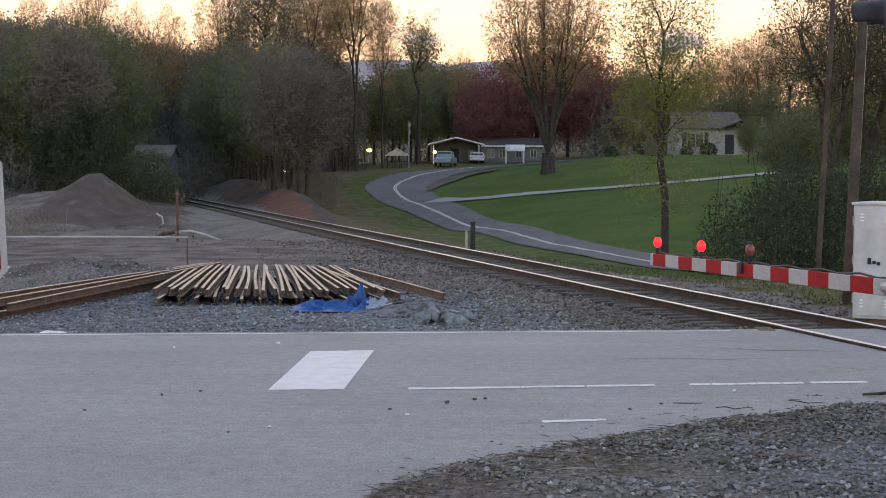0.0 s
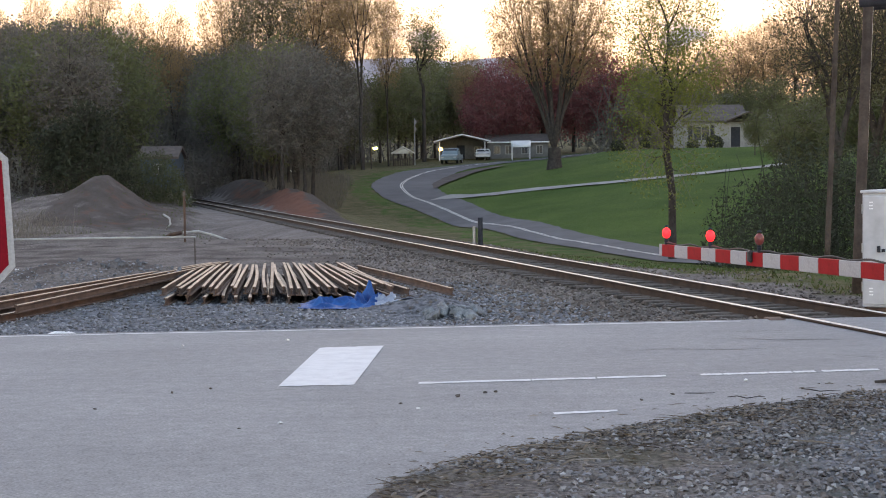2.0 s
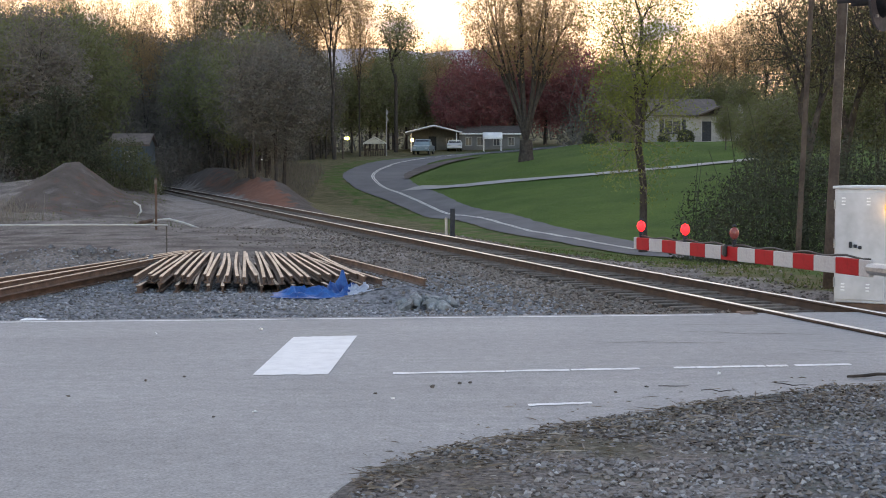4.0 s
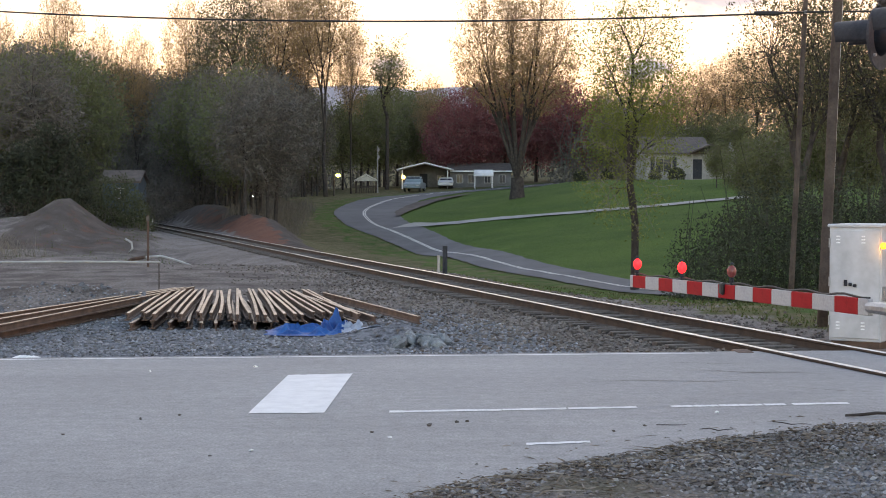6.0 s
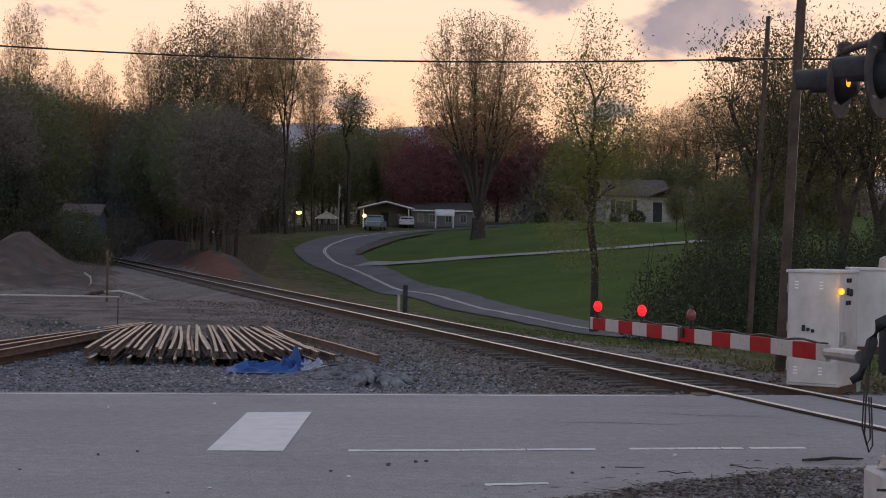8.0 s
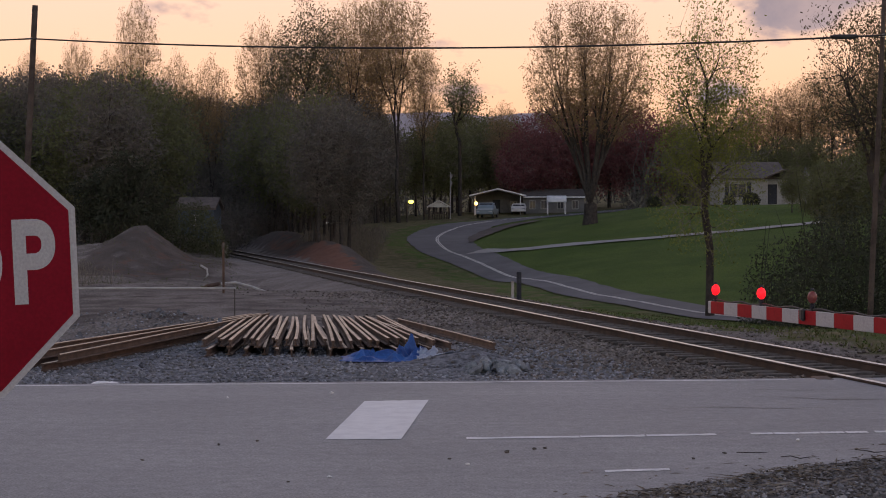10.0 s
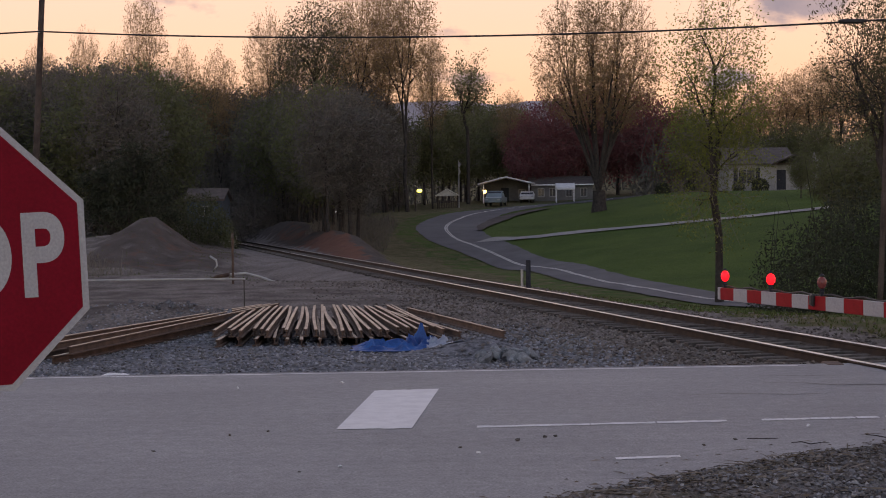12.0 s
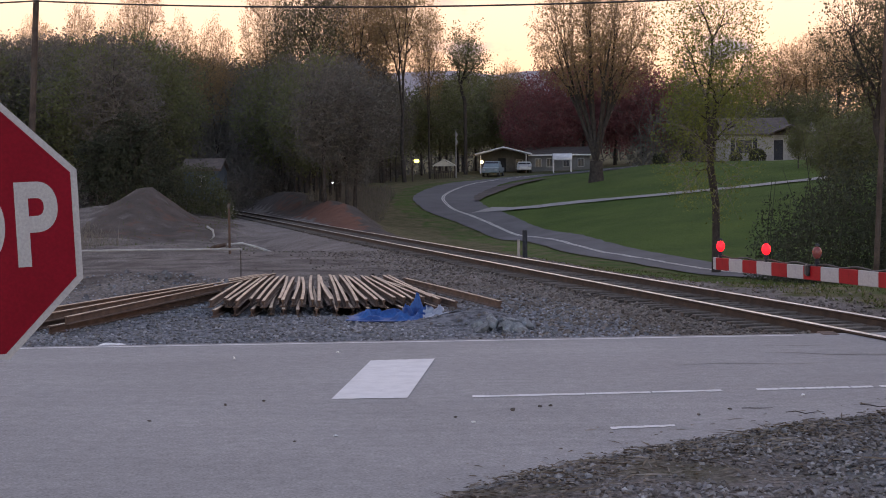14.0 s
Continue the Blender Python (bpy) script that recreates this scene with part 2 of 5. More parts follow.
GREENLEAF = islands("spring_leaves", [(0.15, 0.18, 0.045), (0.21, 0.24, 0.065), (0.18, 0.20, 0.06)], 0.8, 0.5)
REDLEAF = islands("red_leaves", [(0.215, 0.083, 0.086), (0.265, 0.097, 0.096), (0.175, 0.08, 0.085)], 0.85, 0.35)
WOODLEAF = islands("woodland_leaves", [(0.12, 0.132, 0.065), (0.16, 0.175, 0.082), (0.135, 0.143, 0.075)], 0.85, 0.4)
CEDAR = islands("cedar_leaves", [(0.036, 0.044, 0.028), (0.052, 0.06, 0.039), (0.043, 0.05, 0.035)], 0.9, 0.1)
BRUSH = islands("brushwood", [(0.135, 0.125, 0.115), (0.165, 0.152, 0.138), (0.125, 0.128, 0.10), (0.148, 0.134, 0.122)], 0.95, 0.25)
WEEDS = islands("dry_weeds", [(0.15, 0.135, 0.115), (0.2, 0.175, 0.145), (0.13, 0.12, 0.095)], 0.95, 0.2)
STONES = islands("crushed_stone", [(0.09, 0.09, 0.095), (0.23, 0.24, 0.26), (0.15, 0.145, 0.14), (0.34, 0.35, 0.375), (0.10, 0.09, 0.08)], 0.9)
BALLAST = islands("brown_ballast", [(0.09, 0.075, 0.065), (0.17, 0.142, 0.122), (0.13, 0.118, 0.108), (0.24, 0.21, 0.19), (0.07, 0.06, 0.053)], 0.95)
GREENBRUSH = islands("dull_green_brush", [(0.06, 0.075, 0.035), (0.09, 0.10, 0.05), (0.075, 0.08, 0.05)], 0.95, 0.2)
LITTER = islands("leaf_litter", [(0.15, 0.12, 0.09), (0.22, 0.18, 0.14), (0.10, 0.082, 0.065), (0.32, 0.28, 0.24)], 0.95)
BLADES = islands("grass_blades", [(0.05, 0.09, 0.02), (0.09, 0.11, 0.035), (0.13, 0.115, 0.06)], 0.9, 0.2)


# ---- mesh helpers ----
def thing(name, label, category, at=(0, 0, 0), rz=0.0, group="", kind=""):
    ob = new(name)
    ob.empty_display_size = 0.2
    ob.matrix_world = pose(*at, 0, 0, rz)
    return tagged(ob, label, category, group, kind)


def solid(name, verts, faces, mats, parent=None, label="", smooth=False, index=None):
    me = bpy.data.meshes.new(name)
    me.from_pydata([tuple(v) for v in verts], [], [tuple(f) for f in faces])
    for m in (mats if isinstance(mats, (list, tuple)) else [mats]):
        me.materials.append(m)
    if index is not None:
        me.polygons.foreach_set("material_index", np.array(index, dtype=np.int32))
    if smooth:
        me.polygons.foreach_set("use_smooth", np.ones(len(me.polygons), dtype=bool))
    me.update()
    ob = new(name, me)
    if parent:
        ob.parent = parent
    if label:
        ob["label"] = label
    return ob


def part(name, bm, material, parent, label="", smooth=False):
    me = bpy.data.meshes.new(name)
    bm.normal_update()
    bm.to_mesh(me)
    bm.free()
    for m in (material if isinstance(material, (list, tuple)) else [material]):
        me.materials.append(m)
    if smooth:
        me.polygons.foreach_set("use_smooth", np.ones(len(me.polygons), dtype=bool))
    ob = new(name, me)
    if parent:
        ob.parent = parent
    if label:
        ob["label"] = label
    return ob


def box(bm, c, s, bevel=0.0, rot=None):
    """A box of size s about c, with softened edges."""
    got = bmesh.ops.create_cube(bm, size=1.0)["verts"]
    bmesh.ops.scale(bm, vec=s, verts=got)
    if bevel:
        edges = list({e for v in got for e in v.link_edges})
        got = list({v for f in bmesh.ops.bevel(bm, geom=edges, offset=bevel, segments=1, affect="EDGES")["faces"] for v in f.verts} | {v for v in got if v.is_valid})
    if rot:
        bmesh.ops.rotate(bm, cent=(0, 0, 0), matrix=rot.to_3x3(), verts=got)
    bmesh.ops.translate(bm, vec=c, verts=got)
    return got


def tube(bm, a, b, r1, r2=None, n=12):
    a, b = Vector(a), Vector(b)
    q = (b - a).to_track_quat("Z", "Y").to_matrix().to_4x4()
    m = Matrix.Translation((a + b) / 2) @ q
    return bmesh.ops.create_cone(bm, cap_ends=True, segments=n, radius1=r1, radius2=r1 if r2 is None else r2, depth=(b - a).length, matrix=m)["verts"]


def ring_tube(pts, radii, n=5, cap=True):
    """Vertices and faces of a tube along a polyline."""
    pts = [Vector(p) for p in pts]
    vs, fs = [], []
    for i, p in enumerate(pts):
        d = (pts[min(i + 1, len(pts) - 1)] - pts[max(i - 1, 0)]).normalized()
        u = d.orthogonal().normalized() if abs(d.z) > 0.9 else d.cross(Vector((0, 0, 1))).normalized()
        w = d.cross(u)
        for k in range(n):
            a = 2 * math.pi * k / n
            vs.append(p + (u * math.cos(a) + w * math.sin(a)) * radii[i])
    for i in range(len(pts) - 1):
        for k in range(n):
            k2 = (k + 1) % n
            fs.append((i * n + k, i * n + k2, (i + 1) * n + k2, (i + 1) * n + k))
    if cap:
        fs.append(tuple(range(n - 1, -1, -1)))
        fs.append(tuple((len(pts) - 1) * n + k for k in range(n)))
    return vs, fs


def smooth01(x, a, b):
    t = min(1.0, max(0.0, (x - a) / (b - a)))
    return t * t * (3 - 2 * t)


# ---- lie of the land ----
def track_x(y):
    """Centre line of the railway; it bends away to the left far off."""
    return 6.7 - 0.24 * (y - 20) - 0.0009 * max(0.0, y - 165) ** 2


HILL_ROAD = [(38, 52, -2.3, 1.8), (17.5, 77, -2.4, 1.8), (8.3, 100, -2.3, 1.9), (1.7, 125, -1.7, 2.0), (-1.4, 138, -0.7, 2.4), (-3.9, 146, 0.1, 2.8), (-4.9, 155, 0.95, 3.1),
             (-3.9, 165, 1.7, 3.0), (-0.3, 178, 2.55, 2.8), (9.0, 193, 3.4, 2.6), (24, 205, 4.1, 2.6)]
LAND_WEST = [(-60, 45, 0), (-15, 45, -0.15), (-2.4, 58, -0.2), (-10.6, 92, -0.2), (-19.9, 131, -0.2), (-29.8, 172, -0.2), (-48, 245, -0.2), (-27, 70, -0.5), (-22, 92, 0.2),
             (-45, 100, 1.0), (-42, 150, 2.5), (-80, 150, 4), (-70, 250, 6), (-120, 80, 2), (-17, 172, 2.2), (-12, 150, 0.9), (-9, 120, -0.6), (-16, 205, 3.2)]
LAND_EAST = [(-3.6, 122, -1.9), (-2.6, 104, -2.3), (1, 86, -2.4), (0, 47, -0.25), (9, 50, -0.85), (30, 45, -1.3), (4, 70, -2.1), (12, 62, -1.8), (70, 45, -1.2), (9.2, 155, 2.38), (5.8, 140, 0.5), (12.8, 138, 1.1), (20.4, 138, 1.75), (9.8, 118, -0.8), (24, 108, -0.7), (5.5, 126, -0.9),
             (15, 166, 4.0), (26, 170, 4.3), (1.5, 162, 1.45), (6, 172, 2.6), (16, 182, 3.9), (60, 200, 6), (100, 150, 5), (70, 80, -0.5), (3, 235, 4.5), (0, 420, 14), (-150, 420, 16), (150, 420, 16)]
LAND = np.array([p[:3] for p in HILL_ROAD[:-1]] + LAND_WEST + LAND_EAST, dtype=float)


def spline_kernel(d):
    return np.where(d > 1e-9, d * d * np.log(np.maximum(d, 1e-9)), 0.0)


_n = len(LAND)
_K = spline_kernel(np.linalg.norm(LAND[:, None, :2] - LAND[None, :, :2], axis=2)) + np.eye(_n) * 0.05
_P = np.hstack([np.ones((_n, 1)), LAND[:, :2]])
_W = np.linalg.solve(np.vstack([np.hstack([_K, _P]), np.hstack([_P.T, np.zeros((3, 3))])]), np.concatenate([LAND[:, 2], np.zeros(3)]))


def edge_far(x):
    """Far and near edges of the main road."""
    return 23.55 + 0.1 * x


def gravel_edge(x):
    if x < -0.58:
        return 11.55 - min(1.75, 3.8 * (-0.58 - x) ** 0.9)
    return 11.55 + 1.58 * (x + 0.58) ** 0.72 if x < 4 else 16.18 + 0.16 * (x - 4)


def land(x, y):
    far = 0.0
    if y > 35:
        d = np.hypot(LAND[:, 0] - x, LAND[:, 1] - y)
        far = float(spline_kernel(d) @ _W[:_n] + _W[_n] + _W[_n + 1] * x + _W[_n + 2] * y)
        if y > 420 or abs(x) > 200:
            far = 14 + 2 * math.sin(x * 0.01)
        k = smooth01(max(y, abs(x) * 2.1), 330, 430)
        far = far * (1 - k) + 15 * k if k < 1 else 15.0
        far *= smooth01(y, 36, 48)
    z = far
    z -= 0.16 * smooth01(y, edge_far(x) + 0.1, edge_far(x) + 1.2) * (1 - smooth01(y, 45, 60))
    # spoil heap and gravel heap beside the track
    for cx, cy, rx, ry, h in ((-18.9, 88, 1.5, 4, 1.15), (-19.4, 89, 2.9, 5, 0.95), (-22.5, 88, 2.5, 4, 0.7), (-15.2, 84, 1.6, 3, 0.35), (-7.2, 35.8, 1.8, 1.2, 0.42), (-9.0, 36.5, 1.6, 1.4, 0.35), (-0.65, 28.3, 0.6, 0.6, 0.34), (-13, 60, 3, 4, 0.35), (-22.4, 121, 3.2, 5, 1.3)):
        d2 = ((x - cx) / rx) ** 2 + ((y - cy) / ry) ** 2
        if d2 < 9:
            z += h * math.exp(-d2)
    if y > 24.5:
        z += 0.05 * noise.noise((x * 0.7, y * 0.7, 0))
    # clay bank of the cutting beside the track
    if 85 < y < 160:
        z += 1.7 * math.exp(-(((x - track_x(y)) / 1.03 - 5.2) / 1.9) ** 2) * smooth01(y, 82, 116) * (1 - smooth01(y, 140, 160)) * 0.85 * (1 + 0.3 * noise.noise((x * 0.3, y * 0.3, 8)))
    if x < -11 and 55 < y < 100:
        z += 0.22 * noise.noise((x * 0.5, y * 0.4, 11))
    # cut for the track: level bed
    c = abs(x - track_x(y)) / 1.03
    if y > 24.5:
        k = 1 - smooth01(c, 1.5, 4.5)
        z = z * (1 - k) + (-0.17) * k
    elif 15 < y <= 24.5 and c < 1.2:
        z = min(z, -0.17)
    if y < 20 and x > -0.6 and y < gravel_edge(x):
        z += 0.03 * noise.noise((x * 1.5, y * 1.5, 5))
    return z


def steps(*spans):
    out = []
    for a, b, s in spans:
        out += list(np.arange(a, b, s))
    return out + [spans[-1][1]]


xs = sorted(set([-v for v in steps((80, 200, 12), (200, 700, 60), (700, 2600, 400))] + [-v for v in steps((30, 80, 2.5))] + steps((-30, 30, 0.8), (30, 80, 2.5), (80, 200, 12), (200, 700, 60), (700, 2600, 400))))
ys = steps((-60, -4, 8), (-4, 10, 2), (10, 60, 0.7), (60, 210, 1.6), (210, 420, 8), (420, 900, 60), (900, 3600, 450))
gv, gf = [], []
for y in ys:
    for x in xs:
        under = y < edge_far(x) + 0.1 and y > gravel_edge(x) + 0.05
        gv.append((x, y, land(x, y) - (0.03 if under else 0.0)))
nx = len(xs)
for j in range(len(ys) - 1):
    for i in range(nx - 1):
        a = j * nx + i
        gf.append((a, a + 1, a + nx + 1, a + nx))
ground = solid("ground", gv, gf, GROUND, smooth=True)
tagged(ground, "uneven ground of gravel, bare soil and mown grass", "ground", kind="structure")


def road_dist(x, y):
    best, side = 1e9, 0
    for (x1, y1, *_), (x2, y2, *_) in zip(HILL_ROAD, HILL_ROAD[1:]):
        dx, dy = x2 - x1, y2 - y1
        t = min(1, max(0, ((x - x1) * dx + (y - y1) * dy) / (dx * dx + dy * dy)))
        d = math.hypot(x - x1 - t * dx, y - y1 - t * dy)
        if d < best:
            best, side = d, (dx * (y - y1) - dy * (x - x1))
    return best, side


masks = {k: [] for k in ("stone", "litter", "dry", "clay", "grass")}
for x, y, z in gv:
    c = (x - track_x(y)) / 1.03
    d, side = road_dist(x, y) if 40 < y < 260 and abs(x) < 80 else (99, 0)
    lawn = y > 60 and side < 0 and x < 60 and y < 190 and d > 1.0
    m = dict(stone=0.0, litter=0.0, dry=0.0, clay=0.0, grass=0.0)
    if 23 < y < 34 and x < 3 and c < -2.5:
        m["stone"] = 0.75 if y < 32 else 0.4
    if y < 20:
        m["stone"] = 0.2 + 0.5 * smooth01(x, 1.0, 4.0) * (1 - smooth01(y, 13.5, 15))
        m["dry"] = 0.35
    if c < -3 and y > 108 or x < -25 and y > 30:
        m["litter"] = 0.7
    elif c < -3 and y > 34:
        m["litter"], m["stone"] = 0.42, 0.22 if y < 55 else 0.0
    if c > 2.6 and y > 26 and not lawn:
        m["dry"] = 0.85 if c > 3.4 else 0.5
        m["grass"] = (0.35 if y < 70 else 0.0) + (0.25 if c > 5 and y < 75 else 0) + (0.5 if d < 5.5 else 0)
        m["litter"] = 0.6 if y > 80 else 0.0
    if y > 90 and 2.4 < c < 7.5 and d > 4:
        m["dry"], m["grass"], m["litter"] = 0.1, 0.0, 0.8
    if 92 < y < 146 and 1.9 < c < 5.6:
        m["clay"] = (0.72 if 103 < y < 124 else 0.42) * smooth01(c, 1.9, 3.0) * (1 - smooth01(c, 4.8, 5.6))
    if x < -11 and 62 < y < 100 and c < -3:
        m["dry"], m["litter"] = 0.2, 0.4
    if -21 < x < -14 and 80 < y < 100 and c < -3:
        m["clay"], m["litter"], m["dry"] = 0.3, 0.7, 0.1
    if lawn:
        m["grass"] = 1.0
    if y > 196 and not lawn:
        m["litter"] = 0.8
    if x > 26 and 38 < y < 110:
        m["litter"], m["grass"] = 0.6, 0.25
    for k in masks:
        masks[k].append(m[k])
for k, v in masks.items():
    ground.data.attributes.new(k, "FLOAT", "POINT").data.foreach_set("value", np.array(v, dtype=np.float32))

# evening sky far behind everything, wide and high, with a low range of hills before it
sv, sf = [], []
N = 72
for i in range(N + 1):
    a = radians(-150 + 300 * i / N)
    for h in (-40, 150, 400, 800, 1300):
        sv.append((2600 * math.sin(a), 2600 * math.cos(a) - 0.0, h))
for i in range(N):
    for k in range(4):
        a = i * 5 + k
        sf.append((a, a + 5, a + 6, a + 1))
backdrop = solid("backdrop", sv, sf, SKY, smooth=True)
tagged(backdrop, "cream and amber evening sky with grey clouds", "sky", kind="structure")
hv, hf = [], []
for i in range(61):
    x = -900 + 30 * i
    h = 62 + 26 * noise.noise((x * 0.004, 1.3, 0)) + 12 * noise.noise((x * 0.015, 4.3, 0)) + 22 * math.exp(-((x + 60) / 160) ** 2)
    for y, z in ((1500, 5), (1560, h * 0.7), (1640, h * 1.25), (1750, h), (1850, 0)):
        hv.append((x, y, z))
for i in range(60):
    for k in range(4):
        a = i * 5 + k
        hf.append((a, a + 5, a + 6, a + 1))
# the haze of distance is painted into the hills as a pale grey
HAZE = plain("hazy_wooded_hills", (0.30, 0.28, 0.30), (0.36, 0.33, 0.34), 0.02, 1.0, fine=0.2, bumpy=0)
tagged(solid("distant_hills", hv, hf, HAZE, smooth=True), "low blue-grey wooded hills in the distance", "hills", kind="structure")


# ---- roads ----
def ribbon(name, pts, widths, mats, lift, across=6, parent=None, step=1.0, jag=0.0, flat=True):
    """A strip laid on the land along a smoothed line."""
    line = []
    P = [pts[0]] + list(pts) + [pts[-1]]
    W = [widths[0]] + list(widths) + [widths[-1]]
    for i in range(1, len(P) - 2):
        p0, p1, p2, p3 = (np.array(P[i + k][:2], dtype=float) for k in (-1, 0, 1, 2))
        n = max(2, int(np.linalg.norm(p2 - p1) / step))
        for k in range(n):
            t = k / n
            q = 0.5 * (2 * p1 + (p2 - p0) * t + (2 * p0 - 5 * p1 + 4 * p2 - p3) * t * t + (3 * p1 - p0 - 3 * p2 + p3) * t ** 3)
            line.append((q, W[i] * (1 - t) + W[i + 1] * t))
    line.append((np.array(P[-2][:2], dtype=float), W[-2]))
    vs, fs = [], []
    for i, (q, w) in enumerate(line):
        d = line[min(i + 1, len(line) - 1)][0] - line[max(i - 1, 0)][0]
        d /= np.linalg.norm(d)
        s = np.array([d[1], -d[0]])
        for k in range(across + 1):
            u = (2 * k / across - 1) * w
            if k in (0, across) and jag:
                u *= 1 + jag * noise.noise((q[0] * 0.8, q[1] * 0.8, k))
            p = q + s * u
            vs.append((p[0], p[1], land(p[0], p[1]) + lift))
    for i in range(len(line) - 1):
        for k in range(across):
            a = i * (across + 1) + k
            fs.append((a, a + 1, a + across + 2, a + across + 1))
    return solid(name, vs, fs, mats, parent=parent, smooth=True)


def strip_quad(name, corners, z, parent, material=None, label="", ragged=0.02, n=26):
    """A painted mark: a thin quad with slightly ragged edges."""
    a, b, c, d = (np.array(p, dtype=float) for p in corners)
    vs, fs = [], []
    for i in range(n + 1):
        t = i / n
        p, q = a + (b - a) * t, d + (c - d) * t
        j1, j2 = ragged * noise.noise((t * 9 + p[0], p[1], 1)), ragged * noise.noise((t * 9 + q[0], q[1], 7))
        w = (q - p) / np.linalg.norm(q - p)
        for u in (p + w * j1, q + w * j2):
            vs.append((u[0], u[1], z))
    for i in range(n):
        fs.append((2 * i, 2 * i + 2, 2 * i + 3, 2 * i + 1))
    return solid(name, vs, fs, material or PAINT, parent=parent, label=label)


rv, rf = [], []
cols = steps((-60, -8, 4), (-8, 8, 0.2), (8, 60, 4))
for x in cols:
    lo = max(gravel_edge(x) + 0.10 * noise.noise((x * 2.3, 0, 0)), -30.0)
    hi = edge_far(x) + 0.22 + 0.06 * noise.noise((x * 1.7, 3, 0))
    for k in range(9):
        rv.append((x, lo + (hi - lo) * k / 8, 0.0))
    rv.append((x, hi + 0.25, -0.16))
    rv.append((x, lo - 0.12, -0.08))
for i in range(len(cols) - 1):
    for k in range(9):
        a = i * 11 + k
        rf.append((a, a + 11, a + 12, a + 1))
    a = i * 11
    rf.append((a + 10, a + 21, a + 11, a))
road = tagged(solid("road", rv, rf, ASPHALT), "worn grey asphalt road with faded white lines", "road", kind="structure")
# white lines, thin and broken by wear
for x1, x2 in ((-30, -4.2), (-4.2, 1.2), (1.2, 4.1)):
    strip_quad("edge_line", [(x1, edge_far(x1) - 0.09), (x2, edge_far(x2) - 0.09), (x2, edge_far(x2) + 0.0), (x1, edge_far(x1) + 0.0)], 0.005, road, ragged=0.04, n=60)
edge_near = lambda x: 17.27 + 0.147 * (x + 0.44)
for x1, x2 in ((-0.44, 0.75), (0.76, 1.45), (1.47, 2.22), (2.6, 2.84), (2.85, 3.12), (3.13, 3.35), (3.36, 3.62), (3.64, 3.88), (3.96, 4.6)):
    strip_quad("edge_line", [(x1, edge_near(x1) - 0.075), (x2, edge_near(x2) - 0.07), (x2, edge_near(x2) + 0.07), (x1, edge_near(x1) + 0.075)], 0.005, road, ragged=0.03)
strip_quad("line_remnant", [(0.85, 14.93), (1.45, 15.07), (1.45, 15.19), (0.85, 15.05)], 0.005, road, ragged=0.04)
strip_quad("stop_line", [(-1.91, 17.13), (-1.12, 17.18), (-0.975, 21.07), (-1.785, 20.9)], 0.006, road, None, "thick white stop line with a worn edge", ragged=0.05)

hill_road = ribbon("hill_road", HILL_ROAD, [p[3] for p in HILL_ROAD], OLD_ASPHALT, 0.06, parent=None, jag=0.06)
tagged(hill_road, "narrow asphalt lane climbing round a bend", "road", kind="structure")
for off in (-0.09, 0.09):
    ribbon("centre_line", [(p[0] + off - 0.25, p[1]) for p in HILL_ROAD], [0.055] * len(HILL_ROAD), FADED, 0.09, 1, hill_road)
driveway = ribbon("driveway", [(-1.4, 143.5), (1.0, 142), (5.8, 140), (12.8, 138), (20.4, 138), (28, 140)], [1.6, 0.9, 0.8, 0.8, 0.8, 0.8], CONCRETE, 0.08)
tagged(driveway, "pale concrete driveway crossing the lawn", "driveway", kind="structure")

EARTH = plain("dark_ditch_earth", (0.035, 0.028, 0.024), (0.075, 0.06, 0.05), 0.8, 0.95, fine=5)
ditch = ribbon("ditch", [(-1.9, 150), (-1.5, 156), (-0.3, 163.5), (2.2, 170.5), (5.6, 176.5)], [0.2, 0.7, 0.9, 0.8, 0.25], EARTH, 0.14, jag=0.3)
tagged(ditch, "bare dark earth bank between the lane and the lawn", "ditch", kind="structure")


# ---- railway ----
RAIL_SECTION = [(-0.07, 0), (0.07, 0), (0.07, 0.018), (0.014, 0.035), (0.010, 0.125), (0.036, 0.14), (0.036, 0.168), (0.028, 0.178), (-0.028, 0.178), (-0.036, 0.168), (-0.036, 0.14), (-0.010, 0.125), (-0.014, 0.035), (-0.07, 0.018)]


def rail_mesh(line):
    """A flat-bottomed rail along a line of (x, y, z) feet; the head's top faces take the second material."""
    vs, fs, idx = [], [], []
    n = len(RAIL_SECTION)
    for i, p in enumerate(line):
        d = Vector(line[min(i + 1, len(line) - 1)]) - Vector(line[max(i - 1, 0)])
        s = Vector((d.y, -d.x, 0)).normalized()
        for u, h in RAIL_SECTION:
            q = Vector(p) + s * u
            vs.append((q.x, q.y, q.z + h))
    for i in range(len(line) - 1):
        for k in range(n):
            fs.append((i * n + k, i * n + (k + 1) % n, (i + 1) * n + (k + 1) % n, (i + 1) * n + k))
            idx.append(1 if k in (7, 8) or k == 6 else 0)
    fs += [tuple(range(n - 1, -1, -1)), tuple((len(line) - 1) * n + k for k in range(n))]
    idx += [0, 0]
    return vs, fs, idx


TRACKRUST = plain("track_rail_rust", (0.03, 0.02, 0.015), (0.065, 0.042, 0.03), 3.0, 0.9)
track = thing("railway_track", "single railway track with bright worn rail heads on brown ballast", "railway track")
GAUGE = 1.42
for side in (-1, 1):
    line = [(track_x(y) + side * GAUGE / 2 * 1.028, y, -0.125) for y in list(np.arange(-20, 165, 4.0)) + list(np.arange(165, 300, 5.0))]
    v, f, ix = rail_mesh(line)
    solid("rail", v, f, [TRACKRUST, HEAD], track, "rusty rail with a polished head", index=ix)


